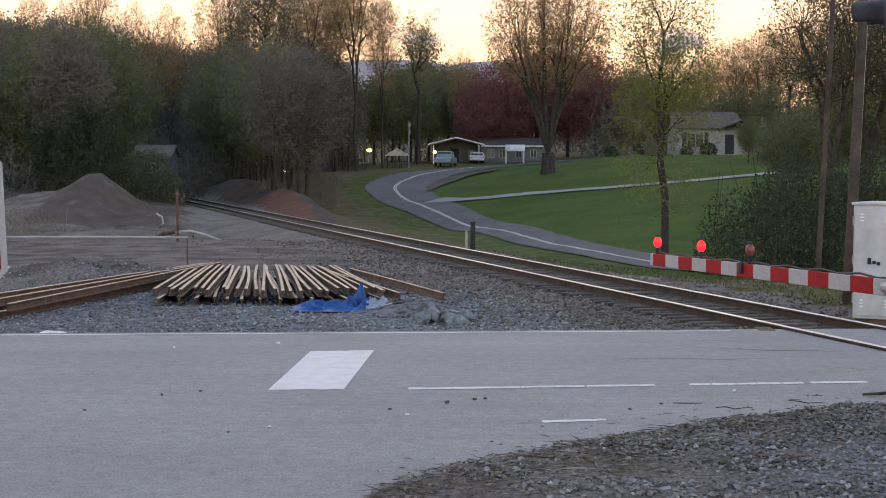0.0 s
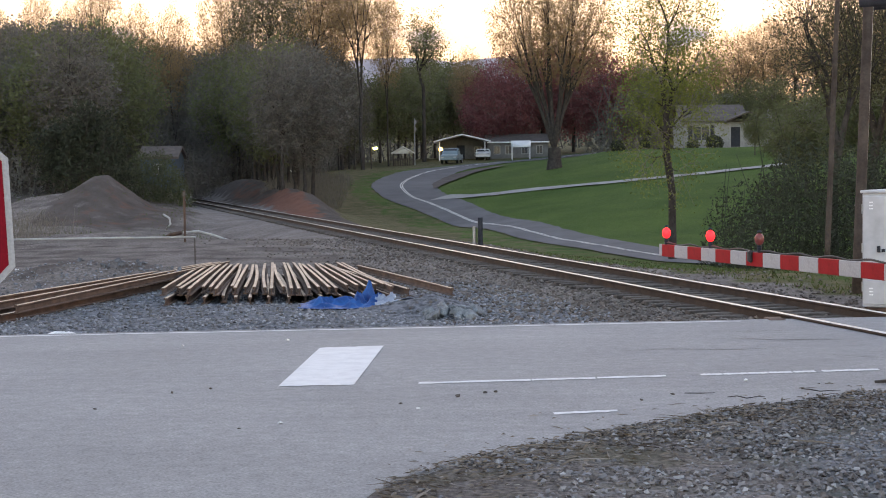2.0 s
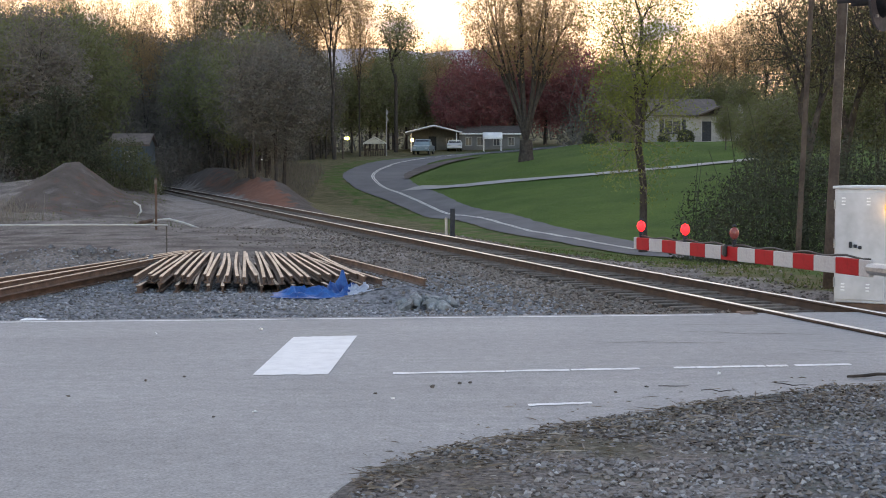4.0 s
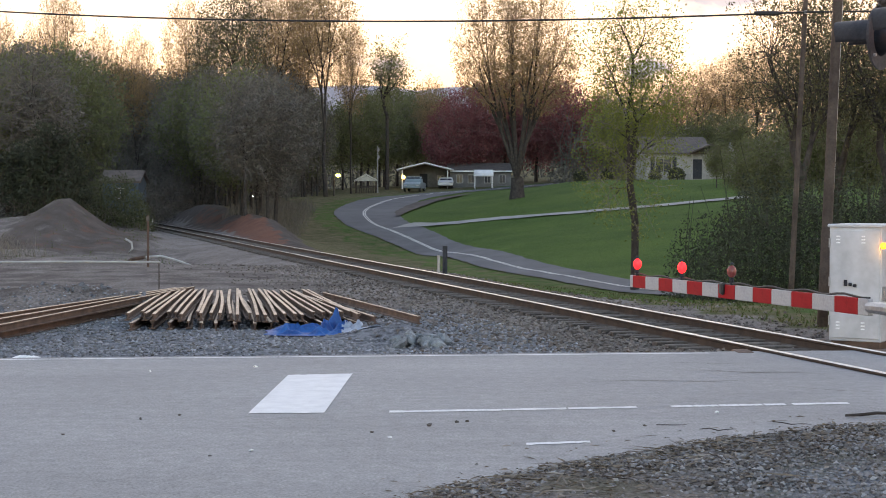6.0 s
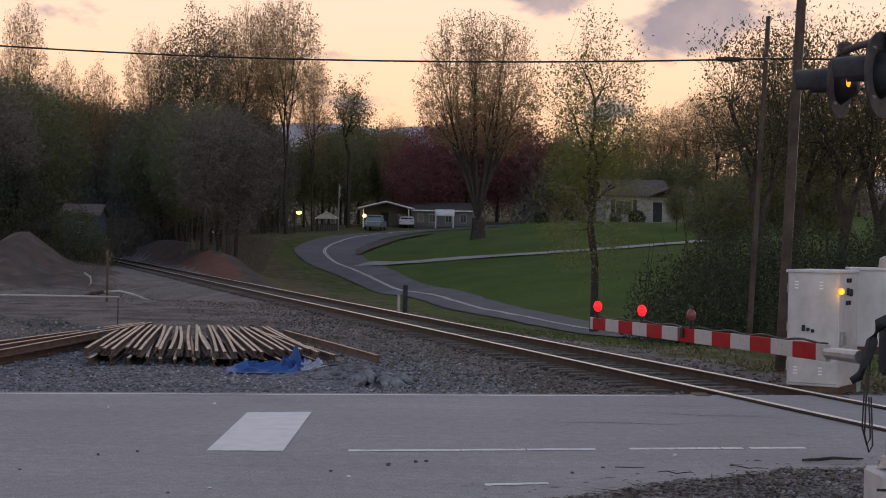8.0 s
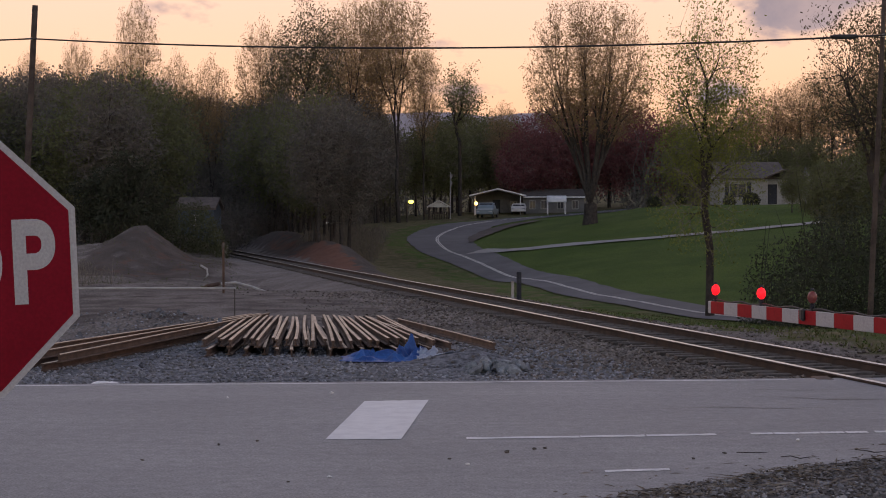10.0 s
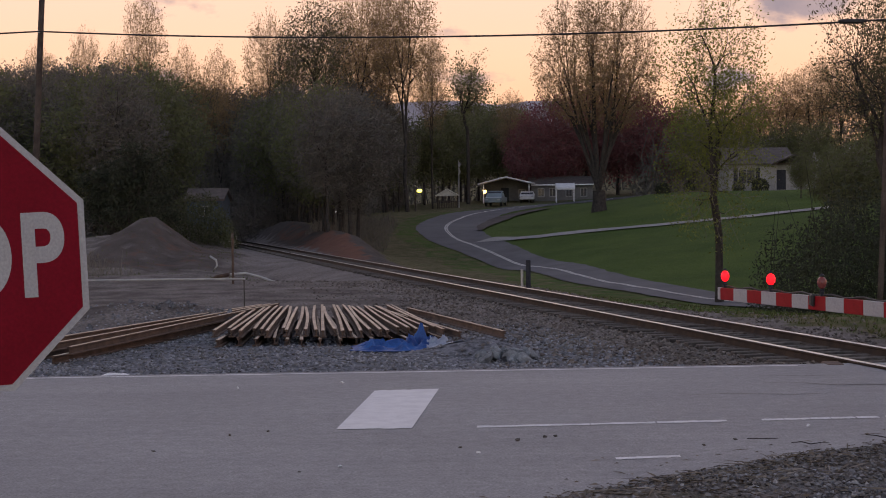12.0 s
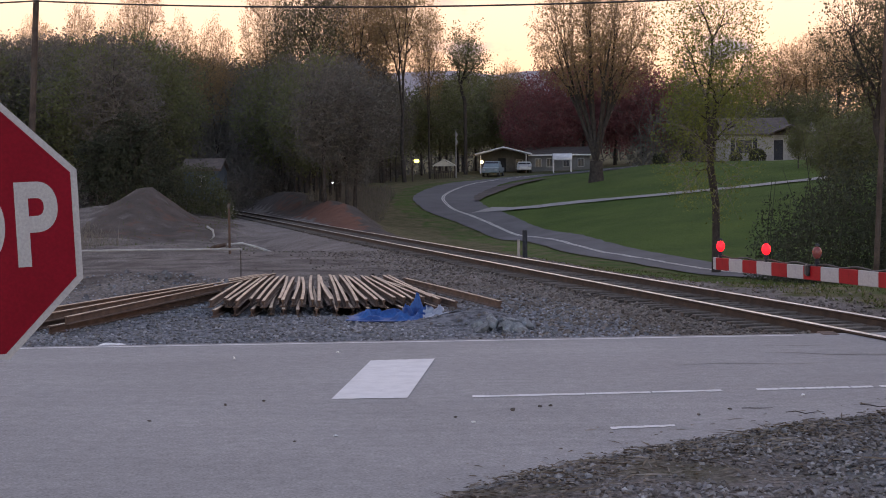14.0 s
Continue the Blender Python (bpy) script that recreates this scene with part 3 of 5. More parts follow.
def tie_mesh():
    bm = bmesh.new()
    box(bm, (0, 0, -0.09), (2.5, 0.22, 0.18), 0.015)
    me = bpy.data.meshes.new("sleeper")
    bm.to_mesh(me)
    bm.free()
    me.materials.append(TIE)
    return me


TIE_MESH = tie_mesh()
y, count = 24.6, 0
while y < 170 and count < 290:
    o = new("sleeper", TIE_MESH)
    o.parent = track
    o.matrix_world = pose(track_x(y) + random.uniform(-.05, .05), y, -0.095 + random.uniform(-.012, .008), 0, 0, 13.5 + random.uniform(-1.5, 1.5))
    y += 0.52
    count += 1
# joint bars bolted on at the edge of the crossing
for yy in (24.6,):
    bm = bmesh.new()
    for side in (-1, 1):
        box(bm, (track_x(yy) - 0.73 + side * 0.035, yy + 0.5, -0.045), (0.025, 0.9, 0.09), 0.006, None)
    for k in range(4):
        tube(bm, (track_x(yy) - 0.80, yy + 0.2 + 0.2 * k, -0.045), (track_x(yy) - 0.66, yy + 0.2 + 0.2 * k, -0.045), 0.018, n=6)
    part("joint_bar", bm, RUST, track)


for off in (-1.0, 1.05):
    bm = bmesh.new()
    box(bm, (track_x(24.3) + off, 24.25, -0.09), (0.26, 0.5, 0.2), 0.02, None)
    part("crossing_timber", bm, RUST, track, "rusty brown timber end")


# ---- scattered stones ----
def stones(name, spots, mats, label, category, size=(0.02, 0.05), parent=None):
    """Many small angular stones in one mesh."""
    base = np.array([(1, 0, 0), (-1, 0, 0), (0, 1, 0), (0, -1, 0), (0, 0, 0.8), (0, 0, -0.6)])
    tri = [(0, 2, 4), (2, 1, 4), (1, 3, 4), (3, 0, 4), (2, 0, 5), (1, 2, 5), (3, 1, 5), (0, 3, 5)]
    vs, fs = [], []
    for i, (x, y, z) in enumerate(spots):
        s = random.uniform(*size)
        q = Euler((random.uniform(-.5, .5), random.uniform(-.5, .5), random.uniform(0, 6.3))).to_matrix()
        k = len(vs)
        for b in base:
            p = q @ Vector((b[0] * s * random.uniform(.7, 1.3), b[1] * s * random.uniform(.6, 1.2), b[2] * s * random.uniform(.6, 1.1)))
            vs.append((x + p.x, y + p.y, z + p.z + s * 0.3))
        fs += [(a + k, b + k, c + k) for a, b, c in tri]
    return tagged(solid(name, vs, fs, mats, parent), label, category, kind="stuff")


spots = []
while len(spots) < 9000:
    y = 24.2 + 36 * random.random() ** 1.7
    x = track_x(y) + random.choice((-1, -1, -1, 1)) * abs(random.gauss(0, 2.2))
    if y > edge_far(x) + 0.35 and abs(x - track_x(y)) > 0.3:
        c = abs(x - track_x(y))
        spots.append((x, y, land(x, y) + (0.012 if c < 1.3 else 0.0)))
stones("ballast_stones", spots, BALLAST, "brown crushed-stone ballast along the track", "ballast", (0.025, 0.06))
spots = []
while len(spots) < 13000:
    x, y = random.uniform(-10, 2.5), 24 + 12 * random.random() ** 1.7
    if y > edge_far(x) + 0.3 and x < track_x(y) - 2.4:
        spots.append((x, y, land(x, y)))
stones("gravel_yard", spots, STONES, "grey crushed gravel beside the road", "gravel", (0.013, 0.045))
spots = []
while len(spots) < 15000:
    x, y = random.uniform(-0.6, 7), random.uniform(10.5, 17.5)
    if y < gravel_edge(x) - 0.02 and (noise.noise((x * 0.9, y * 0.9, 2)) + 0.25 * (x - 1.5) > random.uniform(-0.6, 0.5)):
        spots.append((x, y, land(x, y)))
SHOULDER = islands("mixed_brown_gravel", [(0.08, 0.07, 0.065), (0.18, 0.165, 0.155), (0.24, 0.235, 0.24), (0.12, 0.105, 0.095), (0.37, 0.37, 0.37)], 0.95)
stones("shoulder_gravel", spots, SHOULDER, "loose grey gravel on the road shoulder", "gravel", (0.011, 0.036))
# twigs, bark and dead leaves along the edge of the asphalt
vs, fs = [], []
for i in range(4200):
    x = random.uniform(-0.6, 7)
    y = gravel_edge(x) - abs(random.gauss(0, 0.9)) + random.uniform(0, 0.12) if i % 40 else gravel_edge(x) + abs(random.gauss(0, 0.5))
    if y < 10.3:
        continue
    z = land(x, y) + (0.012 if y < gravel_edge(x) else 0.008) + random.random() * 0.012
    L, w, a = random.uniform(.015, .055), random.uniform(.006, .018), random.uniform(0, 6.3)
    if random.random() < 0.04:
        L, w = random.uniform(.1, .3), 0.008
    dx, dy = math.cos(a) * L, math.sin(a) * L
    nx_, ny_ = -math.sin(a) * w, math.cos(a) * w
    k = len(vs)
    t = random.uniform(-.012, .012)
    vs += [(x - dx, y - dy, z), (x + nx_, y + ny_, z + t + .006), (x + dx, y + dy, z + t), (x - nx_, y - ny_, z + .004)]
    fs += [(k, k + 1, k + 2), (k, k + 2, k + 3)]
tagged(solid("leaf_litter", vs, fs, LITTER), "dead leaves and twigs along the asphalt's edge", "leaf litter", kind="stuff")


# ---- trees ----
def grow(seed, height, fork, radius, tips, low=0.45, leaf=0.1, leaves=1, spread=0.25, trunk=0.2, twig=0.012, wander=0.07, lump=0.25, shell=0.45, power=0.47, skirt=0.9, limbs=0):
    """A tree whose limbs divide again and again until they reach points spread through its crown:
    wood of the trunk and limbs, wood of the twigs, and leaves, each as (vertices, faces)."""
    rng = np.random.default_rng(seed)
    wood, twigs = ([], []), ([], [])
    zc = fork + (height - fork) * low
    v = rng.normal(size=(tips, 3))
    v /= np.linalg.norm(v, axis=1)[:, None]
    bulge = np.array([1 + lump * noise.noise((p[0] * 1.7 + seed, p[1] * 1.7, p[2] * 1.7)) + 0.5 * lump * noise.noise((p[0] * 4 + seed, p[1] * 4, p[2] * 4)) for p in v])
    r = rng.random(tips) ** shell * bulge
    ends = np.empty((tips, 3))
    ends[:, 0] = v[:, 0] * r * radius
    ends[:, 1] = v[:, 1] * r * radius
    ends[:, 2] = zc + v[:, 2] * r * np.where(v[:, 2] > 0, height - zc, (zc - fork) * skirt)

    def add(store, p, q, r1, r2, n):
        vs, fs = ring_tube([tuple(p), tuple(q)], [r1, r2], n, cap=False)
        k = len(store[0])
        store[0].extend(vs)
        store[1].extend([tuple(i + k for i in f) for f in fs])

    def divide(p, pts, r0, hold=0):
        n = len(pts)
        if n == 1:
            add(twigs, p, pts[0], max(twig, r0 * 0.8), twig * 0.5, 3)
            return
        if hold:
            order = np.argsort(pts @ (pts.std(axis=0) * (rng.normal(), rng.normal(), 0.2)))
            for half in (order[:n // 2], order[n // 2:]):
                divide(p, pts[half], r0 * 0.72, hold - 1)
            return
        c = pts.mean(axis=0)
        reach = float(np.linalg.norm(c - p))
        q = p + (c - p) * rng.uniform(0.25, 0.42) + rng.normal(size=3) * reach * wander
        r1 = max(twig, trunk * (n / tips) ** power)
        add(wood if n > tips * 0.012 else twigs, p, q, max(r0, r1), r1, 7 if n > tips * 0.3 else 5 if n > tips * 0.012 else 3)
        side = (pts - q) @ (pts.std(axis=0) * rng.normal(size=3))
        order = np.argsort(side)
        m = min(n - 1, max(1, int(round(n * rng.uniform(0.32, 0.68)))))
        divide(q, pts[order[:m]], r1 * 0.92)
        divide(q, pts[order[m:]], r1 * 0.92)

    bend = rng.normal(size=2) * 0.02 * fork
    mid = (bend[0], bend[1], fork * 0.5)
    foot = (0.0, 0.0, -0.3)
    top = np.array((bend[0] * 0.5, bend[1] * 0.5, fork))
    add(wood, foot, mid, trunk * 1.35, trunk * 1.05, 9)
    add(wood, mid, top, trunk * 1.05, trunk, 9)
    divide(top, ends, trunk, limbs)
    o = np.repeat(ends, leaves, axis=0)
    o = o + rng.normal(size=o.shape) * spread
    a, b = rng.normal(size=o.shape), rng.normal(size=o.shape)
    a /= np.linalg.norm(a, axis=1)[:, None]
    b /= np.linalg.norm(b, axis=1)[:, None]
    size = (leaf * rng.uniform(0.6, 1.3, len(o)))[:, None]
    quads = np.stack([o - a * size, o + b * size * 0.6, o + a * size, o - b * size * 0.6], axis=1).reshape(-1, 3)
    leafs = (quads.tolist(), [(4 * i, 4 * i + 1, 4 * i + 2, 4 * i + 3) for i in range(len(o))])
    return wood, twigs, leafs


def make_tree(name, label, spec, twig_mat, leaf_mat, bark=None):
    ob = thing(name, label, "tree")
    wood, twigs, leafs = grow(**spec)
    solid("trunk", *wood, bark or BARK, ob, smooth=True)
    k = len(twigs[0])
    v = list(twigs[0]) + list(leafs[0])
    f = list(twigs[1]) + [tuple(i + k for i in q) for q in leafs[1]]
    ix = [0] * len(twigs[1]) + [1] * len(leafs[1])
    solid("crown", v, f, [twig_mat, leaf_mat], ob, index=ix)
    ob["tall"] = spec["height"]
    return ob


planted = set()


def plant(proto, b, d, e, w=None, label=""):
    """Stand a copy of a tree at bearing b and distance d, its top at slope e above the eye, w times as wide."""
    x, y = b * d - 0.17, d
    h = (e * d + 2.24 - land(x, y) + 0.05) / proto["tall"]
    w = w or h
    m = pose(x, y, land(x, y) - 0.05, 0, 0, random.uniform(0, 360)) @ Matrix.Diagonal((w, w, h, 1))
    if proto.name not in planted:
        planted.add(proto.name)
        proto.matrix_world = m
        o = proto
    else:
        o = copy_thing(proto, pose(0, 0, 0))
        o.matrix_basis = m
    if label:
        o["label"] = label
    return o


maple = make_tree("maple_tree", "tall maple with a dense fan of tan twigs on the lawn", dict(seed=3, height=21.5, fork=1.9, radius=6.4, tips=6500, low=0.56, leaf=0.10, leaves=3, spread=0.16, trunk=0.6, twig=0.014, wander=0.012, lump=0.14, power=0.56, skirt=0.5, limbs=3), TANTWIG, BUDS)
tall = make_tree("bare_tree", "tall bare tree with pale tan twigs in the wood", dict(seed=7, height=20, fork=5.5, radius=4.2, tips=2800, low=0.55, leaf=0.10, leaves=3, spread=0.18, trunk=0.19, twig=0.013, wander=0.015, lump=0.2, power=0.56, skirt=0.6, limbs=1), TANTWIG, BUDS)
budded = make_tree("budding_tree", "tall tree with dark young leaves in the wood", dict(seed=11, height=20, fork=6, radius=3.8, tips=1500, low=0.55, leaf=0.12, leaves=7, spread=0.3, trunk=0.2, twig=0.014, wander=0.02, lump=0.3, power=0.54), TWIG, DARKLEAF)
open_tree = make_tree("open_crowned_tree", "slender tree with an open irregular crown", dict(seed=14, height=16, fork=8, radius=3.2, tips=420, low=0.55, leaf=0.12, leaves=12, spread=0.36, trunk=0.2, twig=0.016, wander=0.06, lump=0.8, power=0.55), TWIG, WOODLEAF)
wood_tree = make_tree("woodland_tree", "grey-brown bare woodland tree with dense twigs", dict(seed=15, height=12, fork=2.4, radius=3.0, tips=1300, low=0.5, leaf=0.11, leaves=7, spread=0.3, trunk=0.13, twig=0.016, wander=0.02, lump=0.3, power=0.54), TWIG, BRUSH)
green = make_tree("spring_tree", "slender tree with yellow-green spring leaves", dict(seed=21, height=15.0, fork=3.4, radius=3.2, tips=1000, low=0.5, leaf=0.068, leaves=19, spread=0.32, trunk=0.2, twig=0.011, wander=0.025, lump=0.6, power=0.54), TWIG, GREENLEAF)
greenwood = make_tree("leafy_tree", "woodland tree in dull green leaf", dict(seed=25, height=12, fork=2.0, radius=3.6, tips=900, low=0.45, leaf=0.15, leaves=12, spread=0.42, trunk=0.14, twig=0.018, wander=0.03, lump=0.45, power=0.54), TWIG, WOODLEAF)
red = make_tree("red_maple", "dense dull red maple behind the lawn", dict(seed=31, height=12, fork=1.6, radius=5.2, tips=1200, low=0.4, leaf=0.16, leaves=15, spread=0.42, trunk=0.2, twig=0.015, wander=0.03, lump=0.25, power=0.54), TWIG, REDLEAF)
gnarl = make_tree("roadside_tree", "gnarled dark tree with sparse young leaves", dict(seed=41, height=12, fork=3.6, radius=3.0, tips=750, low=0.55, leaf=0.06, leaves=12, spread=0.24, trunk=0.2, twig=0.007, wander=0.09, lump=0.6, power=0.58, skirt=0.6), BARK, DARKLEAF)
cedar = make_tree("cedar_tree", "dark ragged cedar at the edge of the wood", dict(seed=51, height=7, fork=0.6, radius=2.0, tips=700, low=0.55, leaf=0.11, leaves=14, spread=0.24, trunk=0.14, twig=0.014, wander=0.06, lump=0.9), BARK, CEDAR)

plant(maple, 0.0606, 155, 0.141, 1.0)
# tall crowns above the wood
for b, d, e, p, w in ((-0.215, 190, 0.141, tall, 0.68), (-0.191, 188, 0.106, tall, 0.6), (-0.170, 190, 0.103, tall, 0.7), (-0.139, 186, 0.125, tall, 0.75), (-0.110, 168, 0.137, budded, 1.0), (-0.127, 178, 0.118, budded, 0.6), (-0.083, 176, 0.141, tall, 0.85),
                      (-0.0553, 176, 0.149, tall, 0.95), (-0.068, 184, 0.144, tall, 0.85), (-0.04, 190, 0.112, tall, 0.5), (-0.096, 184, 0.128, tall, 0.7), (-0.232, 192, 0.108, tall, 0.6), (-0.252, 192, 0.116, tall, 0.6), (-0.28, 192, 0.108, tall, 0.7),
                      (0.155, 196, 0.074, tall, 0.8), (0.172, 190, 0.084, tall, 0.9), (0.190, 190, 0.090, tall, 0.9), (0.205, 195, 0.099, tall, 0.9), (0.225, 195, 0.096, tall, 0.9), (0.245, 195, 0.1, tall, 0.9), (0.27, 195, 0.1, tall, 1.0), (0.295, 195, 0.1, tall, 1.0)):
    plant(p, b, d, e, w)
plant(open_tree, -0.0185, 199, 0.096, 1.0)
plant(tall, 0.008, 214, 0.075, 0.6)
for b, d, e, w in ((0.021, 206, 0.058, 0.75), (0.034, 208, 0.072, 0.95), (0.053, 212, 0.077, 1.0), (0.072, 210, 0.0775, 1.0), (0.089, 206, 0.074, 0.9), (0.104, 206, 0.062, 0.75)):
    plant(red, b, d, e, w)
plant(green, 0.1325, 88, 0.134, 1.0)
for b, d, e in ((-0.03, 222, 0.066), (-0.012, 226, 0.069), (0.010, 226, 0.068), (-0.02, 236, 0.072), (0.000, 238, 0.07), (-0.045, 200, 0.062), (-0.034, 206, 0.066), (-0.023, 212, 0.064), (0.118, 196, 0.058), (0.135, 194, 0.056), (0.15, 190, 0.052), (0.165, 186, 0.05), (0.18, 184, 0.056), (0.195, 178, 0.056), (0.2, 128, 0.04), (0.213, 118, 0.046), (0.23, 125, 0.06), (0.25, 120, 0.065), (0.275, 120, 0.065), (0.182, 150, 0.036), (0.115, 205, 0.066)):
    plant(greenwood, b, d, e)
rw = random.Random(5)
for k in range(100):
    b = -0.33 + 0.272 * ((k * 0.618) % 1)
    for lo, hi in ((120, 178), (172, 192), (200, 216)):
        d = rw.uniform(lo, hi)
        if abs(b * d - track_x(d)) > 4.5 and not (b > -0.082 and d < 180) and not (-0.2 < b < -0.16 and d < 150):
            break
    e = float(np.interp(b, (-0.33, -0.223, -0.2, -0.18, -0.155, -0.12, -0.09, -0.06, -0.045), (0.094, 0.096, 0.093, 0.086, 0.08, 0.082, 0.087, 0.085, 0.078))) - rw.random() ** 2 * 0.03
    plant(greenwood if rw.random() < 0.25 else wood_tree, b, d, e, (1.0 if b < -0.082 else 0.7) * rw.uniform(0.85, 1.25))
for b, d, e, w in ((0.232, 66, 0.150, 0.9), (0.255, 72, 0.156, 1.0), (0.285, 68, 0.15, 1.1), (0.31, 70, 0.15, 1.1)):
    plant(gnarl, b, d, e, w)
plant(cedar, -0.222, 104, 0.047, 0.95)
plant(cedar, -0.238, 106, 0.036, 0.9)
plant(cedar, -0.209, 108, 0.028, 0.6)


def thicket(name, label, centre, size, count, mats, leaf=0.2, seed=1, stems=60, twiggy=True):
    """Dense brush within an uneven mound: thin upright shoots, or small leaves, and taller stems."""
    rng = random.Random(seed)
    vs, fs = [], []
    cx, cy = centre
    sx, sy, sz = size
    n = 0
    while n < count:
        u, v, w = rng.uniform(-1, 1), rng.uniform(-1, 1), rng.random()
        x, y = cx + u * sx, cy + v * sy
        edge = math.sqrt(max(0, 1 - max(abs(u), abs(v)) ** 6))
        lim = sz * edge * (0.72 + 0.38 * noise.noise((x * 0.35, y * 0.35, seed)) + 0.25 * noise.noise((x * 1.1, y * 1.1, seed)))
        if w * sz > lim:
            n += 0.2
            continue
        n += 1
        o = Vector((x, y, land(x, y) + w * sz))
        if twiggy:
            a = Vector((rng.gauss(0, .3), rng.gauss(0, .3), 1)).normalized() * leaf * rng.uniform(1.2, 3.2)
            b = Vector((rng.gauss(0, 1), rng.gauss(0, .4), rng.gauss(0, .2))).normalized() * leaf * rng.uniform(.12, .26)
        else:
            a = Vector((rng.gauss(0, 1), rng.gauss(0, 1), rng.gauss(0, 1))).normalized() * leaf * rng.uniform(.5, 1.4)
            b = Vector((rng.gauss(0, 1), rng.gauss(0, 1), rng.gauss(0, 1))).normalized() * leaf * rng.uniform(.25, .6)
        k = len(vs)
        vs += [o - a, o + b, o + a, o - b]
        fs.append((k, k + 1, k + 2, k + 3))
    for _ in range(stems):
        u, v = rng.uniform(-.95, .95), rng.uniform(-.95, .95)
        x, y = cx + u * sx, cy + v * sy
        h = sz * rng.uniform(.4, .95)
        v2, f2 = ring_tube([(x, y, land(x, y) - .1), (x + rng.gauss(0, .06) * h, y, land(x, y) + h * .5), (x + rng.gauss(0, .12) * h, y + rng.gauss(0, .12) * h, land(x, y) + h)], [leaf * .4, leaf * .3, leaf * .1], 4, False)
        k = len(vs)
        vs += v2
        fs += [tuple(i + k for i in q) for q in f2]
    return tagged(solid(name, vs, fs, mats), label, "undergrowth", kind="stuff")


thicket("undergrowth", "grey-brown brush under the wood", (-42, 150), (20, 18, 8.0), 42000, BRUSH, 0.17, 1, stems=160, twiggy=False)
thicket("undergrowth", "tall grey-brown wood closing the view", (-50, 192), (38, 8, 17), 62000, BRUSH, 0.25, 8, stems=260, twiggy=False)
thicket("undergrowth", "grey-brown brush under the wood", (-42, 118), (13, 13, 5), 20000, BRUSH, 0.13, 2, stems=120, twiggy=False)
thicket("undergrowth", "dull green and brown brush behind the bend", (-21.5, 203), (10, 6, 13), 26000, BRUSH, 0.22, 3, stems=140, twiggy=False)
thicket("undergrowth", "far brush closing the valley", (5, 248), (90, 10, 15), 50000, BRUSH, 0.3, 4, stems=260, twiggy=False)
thicket("undergrowth", "dark brush behind the red maples", (38, 200), (22, 7, 11), 24000, BRUSH, 0.22, 5, stems=120, twiggy=False)
thicket("undergrowth", "brown brush on the inside of the railway bend", (-21, 176), (8, 12, 6), 22000, BRUSH, 0.16, 14, stems=90, twiggy=False)
thicket("evergreen_thicket", "dark evergreen shrubs beside the lane", (17.6, 57), (8.6, 5.5, 5.6), 90000, CEDAR, 0.075, 6, stems=110, twiggy=False)
thicket("evergreen_thicket", "dark evergreen shrubs beside the lane", (26, 66), (8, 6, 7.2), 60000, CEDAR, 0.09, 7, stems=80, twiggy=False)
thicket("dry_brush", "dry grey-brown weeds and saplings beside the yard", (-21.5, 62), (6.5, 9, 1.7), 14000, WEEDS, 0.05, 9, stems=60)
thicket("dry_brush", "dry grey-brown weeds on the clay bank", (-12.6, 143), (3.0, 14, 1.6), 9000, WEEDS, 0.09, 10, stems=40)
thicket("dry_brush", "dull green bushes below the shed", (-22.4, 114), (4.0, 2.6, 3.9), 13000, GREENBRUSH, 0.10, 12, stems=30, twiggy=False)


# ---- stop sign ----
def octagon(bm, r, y0, y1):
    vs = [[bm.verts.new((r / math.cos(math.pi / 8) * math.cos(math.pi / 8 + k * math.pi / 4), y, r / math.cos(math.pi / 8) * math.sin(math.pi / 8 + k * math.pi / 4))) for k in range(8)] for y in (y0, y1)]
    bm.faces.new(vs[0])
    bm.faces.new(vs[1][::-1])
    for k in range(8):
        bm.faces.new((vs[0][k], vs[1][k], vs[1][(k + 1) % 8], vs[0][(k + 1) % 8]))


def lettering(text, size, material, parent, m, bold=0.0, label=""):
    cu = bpy.data.curves.new("lettering", "FONT")
    cu.body, cu.size, cu.extrude, cu.offset = text, size, 0.0006, bold
    cu.align_x, cu.align_y, cu.space_character = "CENTER", "CENTER", 1.13
    tmp = bpy.data.objects.new("tmp", cu)
    scene.collection.objects.link(tmp)
    bpy.context.view_layer.update()
    me = bpy.data.meshes.new_from_object(tmp.evaluated_get(bpy.context.evaluated_depsgraph_get()))
    bpy.data.objects.remove(tmp)
    me.materials.clear()
    me.materials.append(material)
    ob = new("lettering", me)
    ob.parent = parent
    ob.matrix_local = m
    if label:
        ob["label"] = label
    return ob


sign = thing("stop_sign", "red octagonal stop sign with white letters on a steel post", "road sign", (-2.911, 8.126, 2.025))
sign.matrix_world = pose(-2.911, 8.126, 2.025, 0, -2.47, 10)
bm = bmesh.new()
octagon(bm, 0.661, 0.0, 0.004)
part("border", bm, SHEETWHITE, sign, "white border")
bm = bmesh.new()
octagon(bm, 0.629, -0.0025, -0.0004)
part("red_face", bm, SIGNRED, sign, "red face")
L = lettering("STOP", 0.575, SHEETWHITE, sign, pose(0, -0.004, -0.012, 90, 0, 0), 0.016, "white capital letters")
wide = [v.co.x for v in L.data.vertices]
L.scale = (1.115 / (max(wide) - min(wide)), 1, 1)
L.location.x = -0.5 * (max(wide) + min(wide)) * L.scale.x
bm = bmesh.new()
box(bm, (0, 0.012, -0.80), (0.08, 0.008, 2.75), 0.002)
for sx in (-0.04, 0.04):
    box(bm, (sx, 0.03, -0.80), (0.006, 0.034, 2.75), 0.001)
part("post", bm, GALV, sign, "galvanised channel post")
for dz in (-0.45, 0.45):
    bm = bmesh.new()
    tube(bm, (0, -0.008, dz), (0, 0.03, dz), 0.012, n=6)
    part("bolt", bm, GALV, sign)

